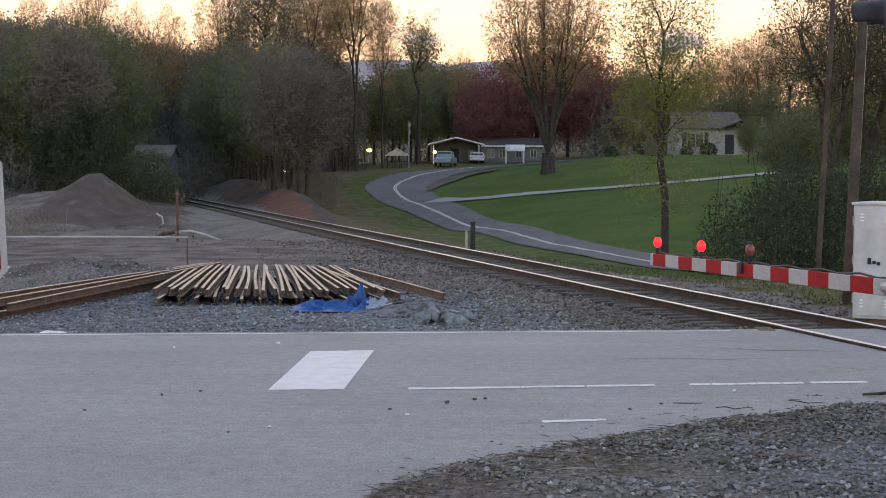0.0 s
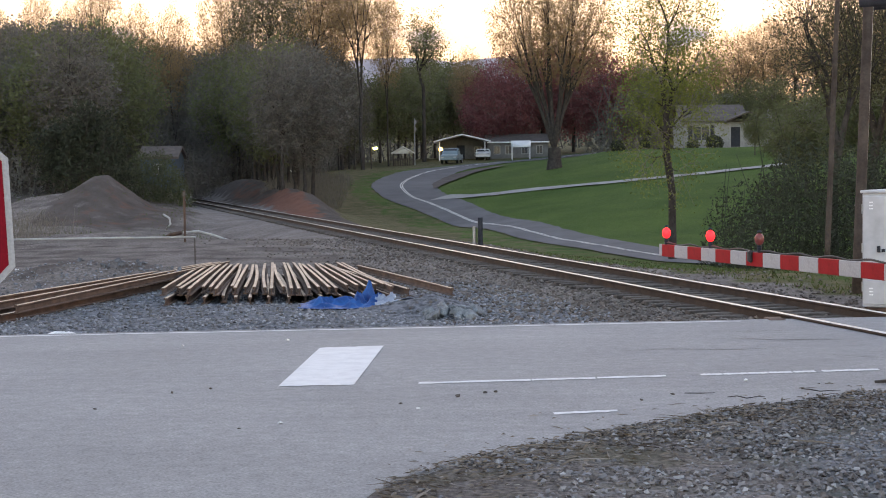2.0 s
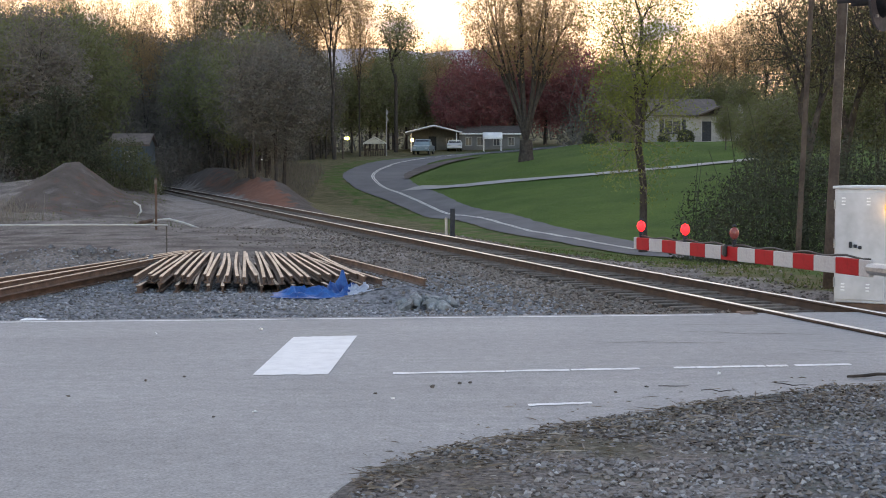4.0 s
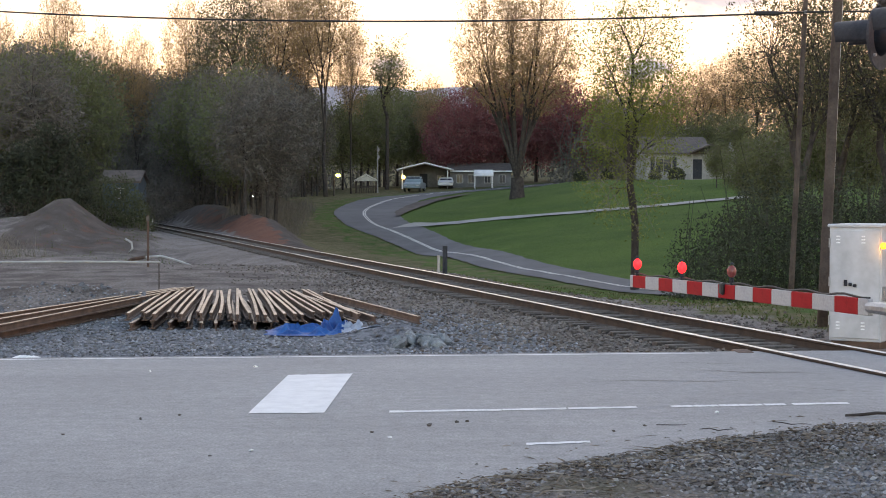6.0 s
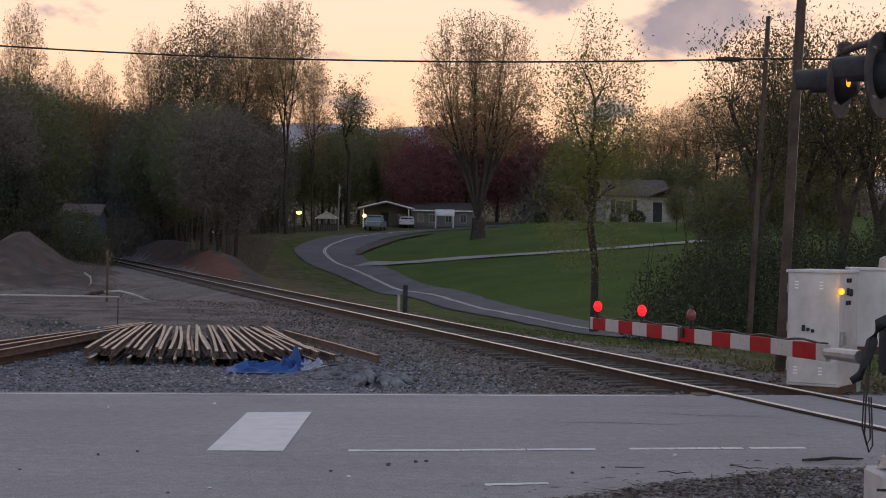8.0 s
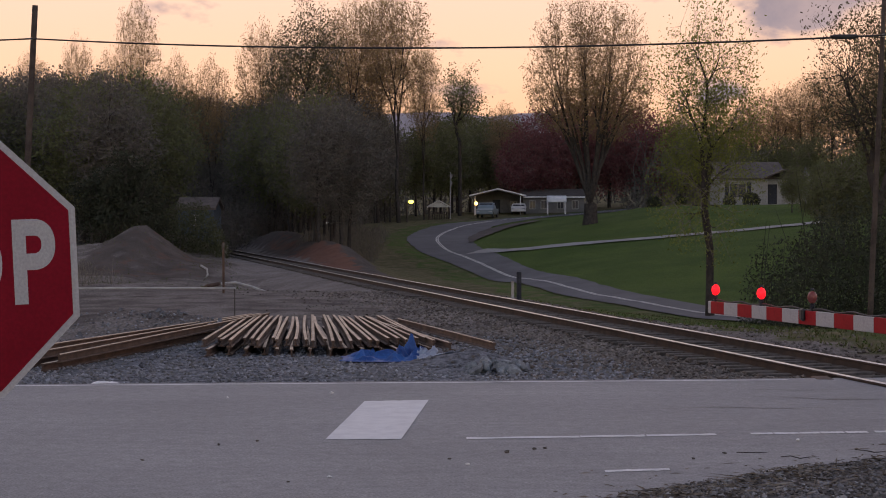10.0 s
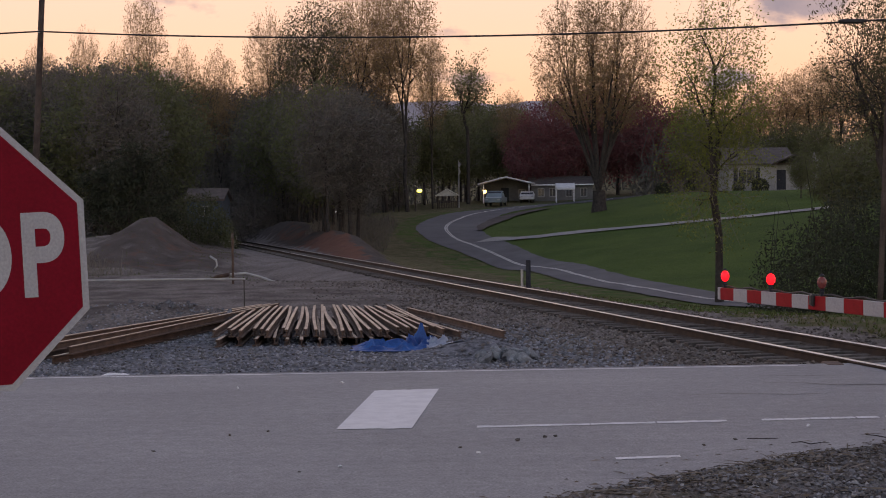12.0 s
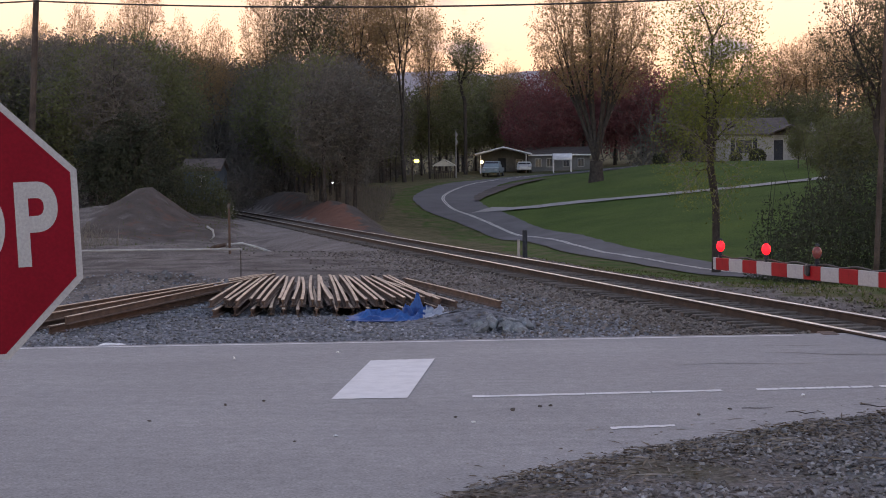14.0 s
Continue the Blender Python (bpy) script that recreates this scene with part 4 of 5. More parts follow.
# ---- level crossing gate ----
REDLAMP = glow("lit_red_lamp", (1.0, 0.012, 0.015), 1.1)
REDOFF = plain("unlit_red_lens", (0.16, 0.03, 0.03), (0.24, 0.06, 0.05), 20, 0.25, bumpy=0)
AMBER = glow("lit_amber_lamp", (1.0, 0.27, 0.02), 1.0)
gate = thing("crossing_gate", "lowered railway crossing gate with red and white arm and flashing lights", "crossing gate", (4.13, 13.5, 0.0))


def g(x, y, z):
    return Vector((x - 4.13, y - 13.5, z))


bm = bmesh.new()
tube(bm, (0.13, 0, -0.1), (0.13, 0, 4.9), 0.057, n=16)
part("mast", bm, GALV, gate, "grey steel mast", True)
bm = bmesh.new()
box(bm, (0.15, 0, 0.14), (0.60, 0.55, 0.50), 0.03)
part("base_box", bm, WHITE, gate, "white base housing")
bm = bmesh.new()
for k in range(3):
    box(bm, (-0.10, -0.279, 0.08 + 0.09 * k), (0.20 - 0.05 * (k % 2), 0.004, 0.022))
part("label_bars", bm, DARK, gate, "dark unreadable marking")
bm = bmesh.new()
tube(bm, (0, 0, 0.41), (0, 0, 0.5), 0.11, 0.085, n=16)
for k in range(6):
    a = k * math.pi / 3
    tube(bm, (0.095 * math.cos(a), 0.095 * math.sin(a), 0.42), (0.095 * math.cos(a), 0.095 * math.sin(a), 0.47), 0.012, n=6)
part("mast_flange", bm, GALV, gate, "bolted flange")
# pivot and counterweight bracket
bm = bmesh.new()
tube(bm, (0, -0.02, 0.4), (0, -0.02, 1.3), 0.05, n=12)
part("bracket_leg", bm, DARK, gate, "dark grey leg", True)
bm = bmesh.new()
box(bm, (0.05, -0.02, 1.40), (0.3, 0.24, 0.46), 0.04)
part("mechanism", bm, DARK, gate, "dark gate mechanism housing")
v, f = ring_tube([g(4.10, 13.4, 1.66), g(4.0, 13.45, 1.60), g(3.95, 13.48, 1.46), g(3.90, 13.5, 1.28), g(3.85, 13.5, 1.16), g(3.79, 13.52, 1.12)], [0.05, 0.055, 0.05, 0.045, 0.04, 0.03], 8)
solid("bracket", v, f, DARK, gate, "dark curved bracket", True)
for k, (dx, sag) in enumerate(((0.0, 0.0), (0.02, 0.06))):
    pts = [g(3.90 + dx, 13.42, 1.3), g(3.87 + dx, 13.42, 1.0), g(3.86 + dx, 13.42, 0.75 - sag), g(3.90 + dx, 13.42, 0.60 - sag), g(3.93 + dx, 13.42, 0.66 - sag), g(3.91 + dx, 13.42, 1.0)]
    v, f = ring_tube(pts, [0.007] * 6, 6)
    solid("cable", v, f, BLACK, gate, "black hanging cable", True)
# arm: striped boards from the pivot to the middle of the road
STEP = Vector((0.0932, -0.449, 0.0055))
TIP = Vector((2.52, 20.2, 1.235))
GATE0 = Vector((4.13, 13.5, 0))
for k in range(-1, 14):
    t1, t2 = (k if k >= 0 else -0.22), (k + 1 if k < 13 else 13.45)
    p, q = TIP + STEP * t1, TIP + STEP * t2
    bm = bmesh.new()
    box(bm, (0, 0, 0), (0.045, (q - p).length - 0.003, 0.148), 0.006)
    o = part("arm_stripe", bm, STRIPERED if k % 2 == 0 else SHEETWHITE, gate, "red stripe" if k % 2 == 0 else "white stripe")
    o.matrix_local = Matrix.Translation((p + q) / 2 - GATE0) @ STEP.to_track_quat("Y", "Z").to_matrix().to_4x4()
bm = bmesh.new()
tube(bm, TIP + STEP * 13.4 - GATE0, TIP + STEP * 14.7 - GATE0, 0.05, 0.06, n=10)
part("arm_socket", bm, GALV, gate, "grey arm adapter")


def arm_lamp(t, lit):
    p = TIP + STEP * t - GATE0
    bm = bmesh.new()
    box(bm, (p.x, p.y, p.z + 0.10), (0.035, 0.06, 0.06), 0.006)
    tube(bm, (p.x, p.y, p.z + 0.10), (p.x, p.y, p.z + 0.15), 0.025, n=8)
    foot = part("lamp_foot", bm, DARK, gate)
    bm = bmesh.new()
    bmesh.ops.create_uvsphere(bm, u_segments=14, v_segments=9, radius=0.06, matrix=Matrix.Translation((p.x, p.y, p.z + 0.215)) @ Matrix.Diagonal((0.85, 0.85, 1.1, 1)))
    part("lamp_lens", bm, REDLAMP if lit else REDOFF, foot, "lit red lamp" if lit else "unlit lamp", True)
    bm = bmesh.new()
    tube(bm, (p.x, p.y, p.z + 0.29), (p.x, p.y, p.z + 0.31), 0.03, 0.012, n=8)
    part("lamp_cap", bm, DARK, foot)


arm_lamp(0.25, True)
arm_lamp(3.55, True)
arm_lamp(6.7, False)
pts = [TIP + STEP * t - GATE0 + Vector((0, 0, 0.088 + 0.012 * math.sin(t * 3.7))) for t in np.linspace(0.1, 13.4, 40)]
v, f = ring_tube(pts, [0.011] * 40, 5)
solid("arm_cable", v, f, BLACK, gate, "black cable along the arm", True)
bm = bmesh.new()
p = TIP + STEP * 6.3 - GATE0
box(bm, (p.x - 0.03, p.y, p.z + 0.03), (0.05, 0.14, 0.13), 0.02)
part("splice_box", bm, BLACK, gate, "dark cable box")


BOARD = plain("worn_grey_paint", (0.045, 0.044, 0.05), (0.08, 0.077, 0.085), 8.0, 0.7, spec=0.25)


def flasher(x, y, z, r):
    """A flashing-light head: round dark backboard, housing and long hood, looking along the road."""
    n = Vector((-0.80, 0.6, 0)).normalized()
    m = Matrix.Translation(g(x, y, z)) @ n.to_track_quat("Z", "Y").to_matrix().to_4x4()
    bm = bmesh.new()
    bmesh.ops.create_cone(bm, cap_ends=True, segments=36, radius1=r, radius2=r * 0.97, depth=0.024, matrix=m)
    board = part("backboard", bm, BOARD, gate, "round grey backboard", False)
    bm = bmesh.new()
    bmesh.ops.create_cone(bm, cap_ends=True, segments=24, radius1=r * 0.25, radius2=r * 0.58, depth=0.16, matrix=m @ Matrix.Translation((0, 0, -0.09)))
    part("housing", bm, DARK, board, "", True)
    vs, fs = [], []
    N = 22
    for j, (zz, cut) in enumerate(((0.01, 0.0), (0.40, 0.0))):
        for k in range(N + 1):
            a = math.radians(-12 + 204 * k / N)
            back = 0.05 * (1 - max(0, math.sin(a))) if j else 0
            for rr in (0.175, 0.165):
                vs.append(m @ Vector((rr * math.cos(a) * (1 - 0.06 * j), rr * math.sin(a) * (1 - 0.06 * j), zz - back)))
    W = 2 * (N + 1)
    # the hood's open side looks down: turn about the lamp's axis
    for k in range(N):
        a = 2 * k
        fs += [(a, a + 2, W + a + 2, W + a), (a + 1, W + a + 1, W + a + 3, a + 3), (W + a, W + a + 2, W + a + 3, W + a + 1)]
    fs += [(0, W, W + 1, 1), (2 * N, 2 * N + 1, W + 2 * N + 1, W + 2 * N)]
    solid("hood", vs, fs, DARK, board, "long dark hood", True)
    bm = bmesh.new()
    bmesh.ops.create_cone(bm, cap_ends=True, segments=24, radius1=0.15, radius2=0.12, depth=0.03, matrix=m @ Matrix.Translation((0, 0, 0.03)))
    part("lens", bm, REDOFF, board, "unlit red lens")
    bm = bmesh.new()
    bmesh.ops.create_cone(bm, cap_ends=True, segments=12, radius1=0.028, radius2=0.028, depth=0.02, matrix=m @ Matrix.Translation((0.05, -0.02, -0.18)))
    part("peep_light", bm, DARK, board)
    for k in range(4):
        a = math.radians(45 + 90 * k)
        bm = bmesh.new()
        bmesh.ops.create_cone(bm, cap_ends=True, segments=6, radius1=0.014, radius2=0.014, depth=0.03, matrix=m @ Matrix.Translation((r * 0.8 * math.cos(a), r * 0.8 * math.sin(a), -0.02)))
        part("bolt", bm, GALV, board)


flasher(4.055, 13.75, 3.70, 0.365)
flasher(3.99, 14.75, 3.69, 0.29)
bm = bmesh.new()
bmesh.ops.create_uvsphere(bm, u_segments=12, v_segments=8, radius=0.028, matrix=Matrix.Translation(g(4.0, 14.5, 3.70)) @ Matrix.Diagonal((0.7, 0.7, 1.4, 1)))
part("side_light", bm, AMBER, gate, "lit amber side light", True)
v, f = ring_tube([g(4.16, 13.3, 4.0), g(4.16, 13.75, 4.02), g(4.06, 14.4, 4.02), g(4.0, 14.75, 4.0)], [0.035] * 4, 8)
solid("crossarm", v, f, BOARD, gate, "steel crossarm pipe", True)
for x, y in ((4.16, 13.78), (4.02, 14.72)):
    bm = bmesh.new()
    tube(bm, g(x, y, 3.75), g(x, y, 4.05), 0.05, n=10)
    box(bm, g(x, y, 4.04), (0.12, 0.12, 0.09), 0.02)
    part("lamp_bracket", bm, BOARD, gate)


# ---- signal cabinets ----
# light reflected by the vent slots, put into their colour as a brighter white
VENTGLINT = plain("vent_reflection", (0.75, 0.76, 0.78), (0.82, 0.83, 0.84), 5, 0.5, bumpy=0)
def cabinet(name, label, at, rz, w, dpt, z0, z1, doors=True):
    ob = thing(name, label, "signal cabinet", at, rz)
    bm = bmesh.new()
    box(bm, (w / 2, dpt / 2, (z0 + z1) / 2), (w, dpt, z1 - z0), 0.012)
    body = part("body", bm, WHITE, ob)
    bm = bmesh.new()
    box(bm, (w / 2, dpt / 2, z1 + 0.02), (w + 0.06, dpt + 0.06, 0.05), 0.012)
    part("roof", bm, WHITE, ob, "overhanging flat lid")
    if doors:
        bm = bmesh.new()
        box(bm, (w / 2, -0.012, (z0 + z1) / 2), (w - 0.05, 0.02, z1 - z0 - 0.1), 0.006)
        door = part("door", bm, WHITE, ob)
        for vx in (0.18, 0.66):
            for vz in (z0 + 0.25, z1 - 0.2):
                for k in range(3):
                    bm = bmesh.new()
                    box(bm, (vx * w, -0.026, vz + (k - 1) * 0.05), (0.06, 0.012, 0.022), 0.003)
                    part("vent_slot", bm, VENTGLINT, door)
        for k in range(3):
            bm = bmesh.new()
            box(bm, (w * 0.33 + 0.075 * k, -0.04, z0 + 0.93 - 0.02 * k), (0.05, 0.04, 0.05 + 0.05 * (k == 0)), 0.008)
            part("latch", bm, DARK, door, "dark door latch")
        for k in range(3):
            bm = bmesh.new()
            tube(bm, (0.01, -0.03, z0 + 0.25 + 0.62 * k), (0.01, -0.03, z0 + 0.4 + 0.62 * k), 0.014, n=8)
            part("hinge", bm, GALV, door)
    bm = bmesh.new()
    box(bm, (w / 2, dpt / 2, z0 - 0.06), (w * 0.94, dpt * 0.94, 0.12), 0.01)
    part("plinth", bm, RUST, ob, "rusty steel plinth")
    return ob


cab = cabinet("signal_cabinet", "white steel railway signal cabinet with vents and an amber lamp", (6.45, 26.27, land(6.6, 26.6)), -31.8, 0.84, 1.2, 0.16, 1.98)
bm = bmesh.new()
box(bm, (0.845, 0.06, 1.68), (0.05, 0.14, 0.07), 0.01)
fix = part("lamp_fixture", bm, DARK, cab)
bm = bmesh.new()
bmesh.ops.create_uvsphere(bm, u_segments=12, v_segments=8, radius=0.055, matrix=Matrix.Translation((0.875, -0.02, 1.69)))
part("bulb", bm, AMBER, fix, "lit amber bulb", True)
lamp = new("cabinet_light", bpy.data.lights.new("cabinet_light", "POINT"))
lamp.data.energy, lamp.data.color, lamp.data.shadow_soft_size = 0.55, (1.0, 0.6, 0.2), 0.05
lamp.matrix_world = cab.matrix_world @ Matrix.Translation((0.92, -0.12, 1.66))
for k, (yy, zz) in enumerate(((0.42, 1.86), (0.55, 1.86), (0.40, 1.5), (0.53, 1.5), (0.46, 1.68), (0.62, 1.66))):
    bm = bmesh.new()
    tube(bm, (0.83, yy, zz), (0.875, yy, zz), 0.035 if k < 4 else 0.06, n=10)
    part("fitting", bm, DARK, cab, "dark round fitting")
bm = bmesh.new()
box(bm, (0.86, 0.18, 0.93), (0.05, 0.24, 0.22), 0.01)
part("junction_box", bm, GALV, cab, "grey junction box")
cab2 = cabinet("signal_bungalow", "long white railway equipment case on legs behind the cabinet", (7.62, 26.75, land(8.2, 27)), -12, 2.2, 1.0, 0.75, 2.0, False)
for lx in (0.15, 2.05):
    for ly in (0.12, 0.88):
        bm = bmesh.new()
        box(bm, (lx, ly, 0.32), (0.07, 0.07, 0.66), 0.006)
        part("leg", bm, GALV, cab2)
bm = bmesh.new()
tube(bm, (0.62, 0.3, 2.04), (0.62, 0.3, 2.2), 0.17, 0.15, n=18)
tube(bm, (0.62, 0.3, 2.2), (0.62, 0.3, 2.24), 0.15, 0.08, n=18)
part("meter_dome", bm, GALV, cab2, "grey domed vent")
bm = bmesh.new()
box(bm, (1.0, -0.012, 1.66), (0.6, 0.012, 0.09), 0.003)
part("label_bar", bm, DARK, cab2, "dark unreadable plate")


# ---- utility poles and wire ----
def utility_pole(label, foot, top, r):
    x, y = foot
    ob = thing("utility_pole", label, "utility pole", (x, y, land(x, y)))
    z0 = land(x, y)
    n = 8
    pts = [(0 + (top[0] - x) * k / n, (top[1] - y) * k / n, -0.3 + (top[2] - z0 + 0.3) * k / n) for k in range(n + 1)]
    v, f = ring_tube(pts, [r * (1.08 - 0.22 * k / n) for k in range(n + 1)], 12)
    solid("shaft", v, f, WOOD, ob, "", True)
    return ob


pa = utility_pole("weathered wooden utility pole behind the gate", (9.17, 41), (9.53, 41, 7.98), 0.066)
pb = utility_pole("stout wooden utility pole behind the signal cabinet", (7.5, 31), (7.98, 31, 11.5), 0.095)
pc = utility_pole("wooden utility pole at the edge of the yard", (-14.55, 50), (-14.05, 50, 8.96), 0.10)
for ob, (x, y, z) in ((pa, (9.5, 41, 6.9)), (pc, (-14.1, 50, 7.93))):
    bm = bmesh.new()
    tube(bm, (x - ob.location.x - 0.02, -0.14, z - ob.location.z), (x - ob.location.x - 0.02, 0.02, z - ob.location.z), 0.04, n=8)
    part("insulator", bm, GALV, ob)
bm = bmesh.new()
tube(bm, (0.10, -0.03, 0.2), (0.335, -0.03, 6.2), 0.014, n=6)
part("conduit", bm, GALV, pb, "grey conduit")


def wire_run(a, b, sag, n=30):
    a, b = Vector(a), Vector(b)
    return [a.lerp(b, k / n) + Vector((0, 0, -sag * 4 * (k / n) * (1 - k / n))) for k in range(n + 1)]


cable = thing("overhead_cable", "thick dark overhead cable slung between wooden poles", "overhead cable")
pts = wire_run((-45, 62, 9.0), (-14.1, 49.86, 7.93), 0.2, 12)[:-1] + wire_run((-14.1, 49.86, 7.93), (9.5, 40.86, 6.9), 0.30)[:-1] + wire_run((9.5, 40.86, 6.9), (40, 32, 7.4), 0.3, 12)
v, f = ring_tube(pts, [0.026] * len(pts), 6)
solid("wire", v, f, BLACK, cable, "", True)
bm = bmesh.new()
tube(bm, (8.3, 41.2, 6.90), (8.85, 41.1, 6.89), 0.062, n=10)
for xx in (8.3, 8.85):
    tube(bm, (xx - 0.06, 41.15, 6.90), (xx + 0.06, 41.15, 6.90), 0.045, n=8)
part("splice_case", bm, BLACK, cable, "black splice case")


# ---- stacked rails ----
def steel_rail(near, far, z, roll=0.0, label="loose rusty rail with tan scale, lying in a fanned stack"):
    (x1, y1), (x2, y2) = near, far
    L = math.hypot(x2 - x1, y2 - y1)
    bow = random.uniform(-0.05, 0.05)
    line = [(bow * math.sin(math.pi * k / 6), L * k / 6, 0) for k in range(7)]
    v, f, ix = rail_mesh(line)
    ix = [1 if i else 0 for i in ix]
    ob = thing("steel_rail", label, "rail", group="stacked rails")
    solid("rail_body", v, f, [RUST, SCALE], ob, index=ix)
    ob.matrix_world = pose(x1, y1, z, math.degrees(math.atan2(0.02, L)), roll, math.degrees(math.atan2(-(x2 - x1), y2 - y1))) @ Matrix.Diagonal((0.85, 1, 0.78, 1))
    return ob


rs = random.Random(9)
base = -0.16
for k in range(26):
    t = k / 25
    near = (-5.5 + 4.3 * t + rs.uniform(-.03, .03), 30.5 + rs.uniform(-.55, .5) + 0.3 * abs(t - 0.5))
    far = (-5.9 + 3.2 * t + rs.uniform(-.03, .03), 38.2 + rs.uniform(-.5, .5))
    steel_rail(near, far, base + 0.15, rs.uniform(-3, 3))
for k in range(14):
    t = (k + 0.5) / 14
    near = (-5.5 + 4.4 * t + rs.uniform(-.06, .06), 30.2 + rs.uniform(-.3, .3))
    far = (-5.7 + 2.9 * t + rs.uniform(-.06, .06), 36.8 + rs.uniform(-.4, .4))
    steel_rail(near, far, base + 0.005, rs.uniform(-2, 2))
steel_rail((-0.12, 29.7), (-2.25, 37.0), base + 0.15, 4, "loose rusty rail at the edge of the stack")
steel_rail((-0.92, 30.1), (-2.85, 37.2), base + 0.12, 2, "loose rusty rail at the edge of the stack")
for k in range(6):
    o = 0.2 * k
    steel_rail((-7.2 - o * 1.5, 26.6 + o * 0.5), (-5.45 - o * 0.45, 39.3 + rs.uniform(-1.2, .4)), base + (0.16 if k % 2 == 0 else 0.0) + 0.01, rs.uniform(-2, 2), "long rusty rail in a bundle beside the stack")

# ---- tarpaulin, rocks, litter ----
def crumple(name, label, category, cx, cy, sx, sy, h, mats, seed, n=26):
    vs, fs, ix = [], [], []
    for j in range(n + 1):
        for i in range(n + 1):
            u, v = 2 * i / n - 1, 2 * j / n - 1
            x = cx + u * sx * (1 + 0.2 * noise.noise((v * 2, seed, 0)))
            y = cy + v * sy * (1 + 0.25 * noise.noise((u * 2, seed, 4)))
            env = max(0, 1 - u ** 4) * max(0, 1 - v ** 4)
            if n > 20:
                env *= 0.25 + sum(a * math.exp(-((u - c) / 0.2) ** 2 - ((v - e) / 0.5) ** 2) for c, e, a in ((-0.62, 0.1, 0.9), (-0.1, -0.2, 0.7), (0.2, 0.4, 1.1), (0.62, -0.1, 0.8)))
            r = 1.25 - abs(noise.noise((u * 3.0, v * 1.6, seed))) * 4.4 + 0.8 * (1 - abs(noise.noise((u * 8, v * 4, seed + 3))) * 3.6)
            vs.append((x, y, land(x, y) + 0.03 + h * env * max(0.06, 0.6 * r + 0.2)))
    for j in range(n):
        for i in range(n):
            a = j * (n + 1) + i
            fs.append((a, a + 1, a + n + 2, a + n + 1))
            ix.append(1 if len(mats) > 1 and i > n * 0.68 + 3 * noise.noise((j * 0.4, seed, 1)) else 0)
    o = tagged(solid(name, vs, fs, mats, index=ix, smooth=True), label, category)
    md = o.modifiers.new("thick", "SOLIDIFY")
    md.thickness = 0.006
    return o


crumple("tarpaulin", "crumpled blue tarpaulin with grey underside on the gravel", "tarpaulin", -1.80, 29.2, 1.0, 0.5, 0.27, [TARP, TARPGREY], 2.5, 44)
rk = random.Random(4)


def rock(x, y, s, label="angular grey rock in a small heap", group="rock heap", z=0.0):
    bm = bmesh.new()
    bmesh.ops.create_icosphere(bm, subdivisions=1, radius=s)
    sd = rk.uniform(0, 99)
    for v in bm.verts:
        v.co *= 1 + 0.9 * noise.noise(v.co / s * 1.3 + Vector((sd, 0, 0)))
        v.co.z *= 0.65
    bmesh.ops.rotate(bm, cent=(0, 0, 0), matrix=Euler((rk.random() * 3, rk.random(), rk.random() * 6)).to_matrix(), verts=bm.verts)
    o = part("rock", bm, ROCKMAT, None)
    o.location = (x, y, land(x, y) + s * 0.35 + z)
    return tagged(o, label, "rock", group)


DARKROCK = plain("dark_rock", (0.08, 0.085, 0.095), (0.17, 0.18, 0.195), 7.0, 0.9, bumpy=0.6, vary=0.3, spec=0.15)
ROCKMAT = plain("grey_rock", (0.095, 0.11, 0.12), (0.24, 0.265, 0.28), 7.0, 0.85, bumpy=0.6, vary=0.35)
for k in range(26):
    a = rk.random() * 6.28
    r = rk.random() ** 0.6
    rock(-0.12 + 0.46 * r * math.cos(a), 27.0 + 0.5 * r * math.sin(a), rk.uniform(0.07, 0.16), z=0.12 * (1 - r))
for k in range(40):
    rock(-7.5 + rk.gauss(0, 0.9), 35.4 + rk.gauss(0, .6), rk.uniform(0.03, 0.07), "grey rock on the gravel heap", "gravel heap rocks").data.materials[0] = DARKROCK
PALE = plain("pale_litter", (0.6, 0.6, 0.6), (0.8, 0.8, 0.79), 9, 0.7)
crumple("litter_sheet", "white paper litter at the road's edge", "litter", -5.75, 23.75, 0.2, 0.22, 0.05, [PALE], 5.1, 8)
for k, (x, y, s) in enumerate(((-9.35, 38.2, 0.32), (-9.9, 38.6, 0.25), (-8.95, 38.0, 0.2), (-9.7, 39.0, 0.22), (-10.4, 38.9, 0.25), (-10.1, 39.8, 0.3))):
    crumple("plastic_scrap", "crumpled pale plastic scrap in the yard", "litter", x, y, s, s * 0.6, 0.2, [PALE], 7.7 + k, 9)
# dark clods and a pale pebble on the asphalt
for x, y, s in ((-0.03, 16.2, 0.05), (0.25, 16.45, 0.035), (0.36, 16.5, 0.04), (-0.58, 15.75, 0.03), (-1.95, 14.3, 0.02), (-2.6, 17.0, 0.03), (-2.95, 16.7, 0.03), (1.75, 15.8, 0.03), (2.1, 16.2, 0.035), (-3.5, 15.6, 0.03)):
    vs_ = rock(x, y, s, "dark clod of dirt on the asphalt", "clods on the road")
    vs_.data.materials[0] = TIE
    vs_.location.z = s * 0.2
    vs_.scale = (0.7, 0.7, 0.5)
for x, y, s in ((-1.62, 14.6, 0.022), (-0.4, 15.4, 0.02), (3.0, 17.2, 0.025), (-2.3, 21.9, 0.03), (-3.6, 21.3, 0.02)):
    vs_ = rock(x, y, s, "pale pebble on the asphalt", "pebbles on the road")
    vs_.data.materials[0] = PALE
    vs_.location.z = s * 0.3
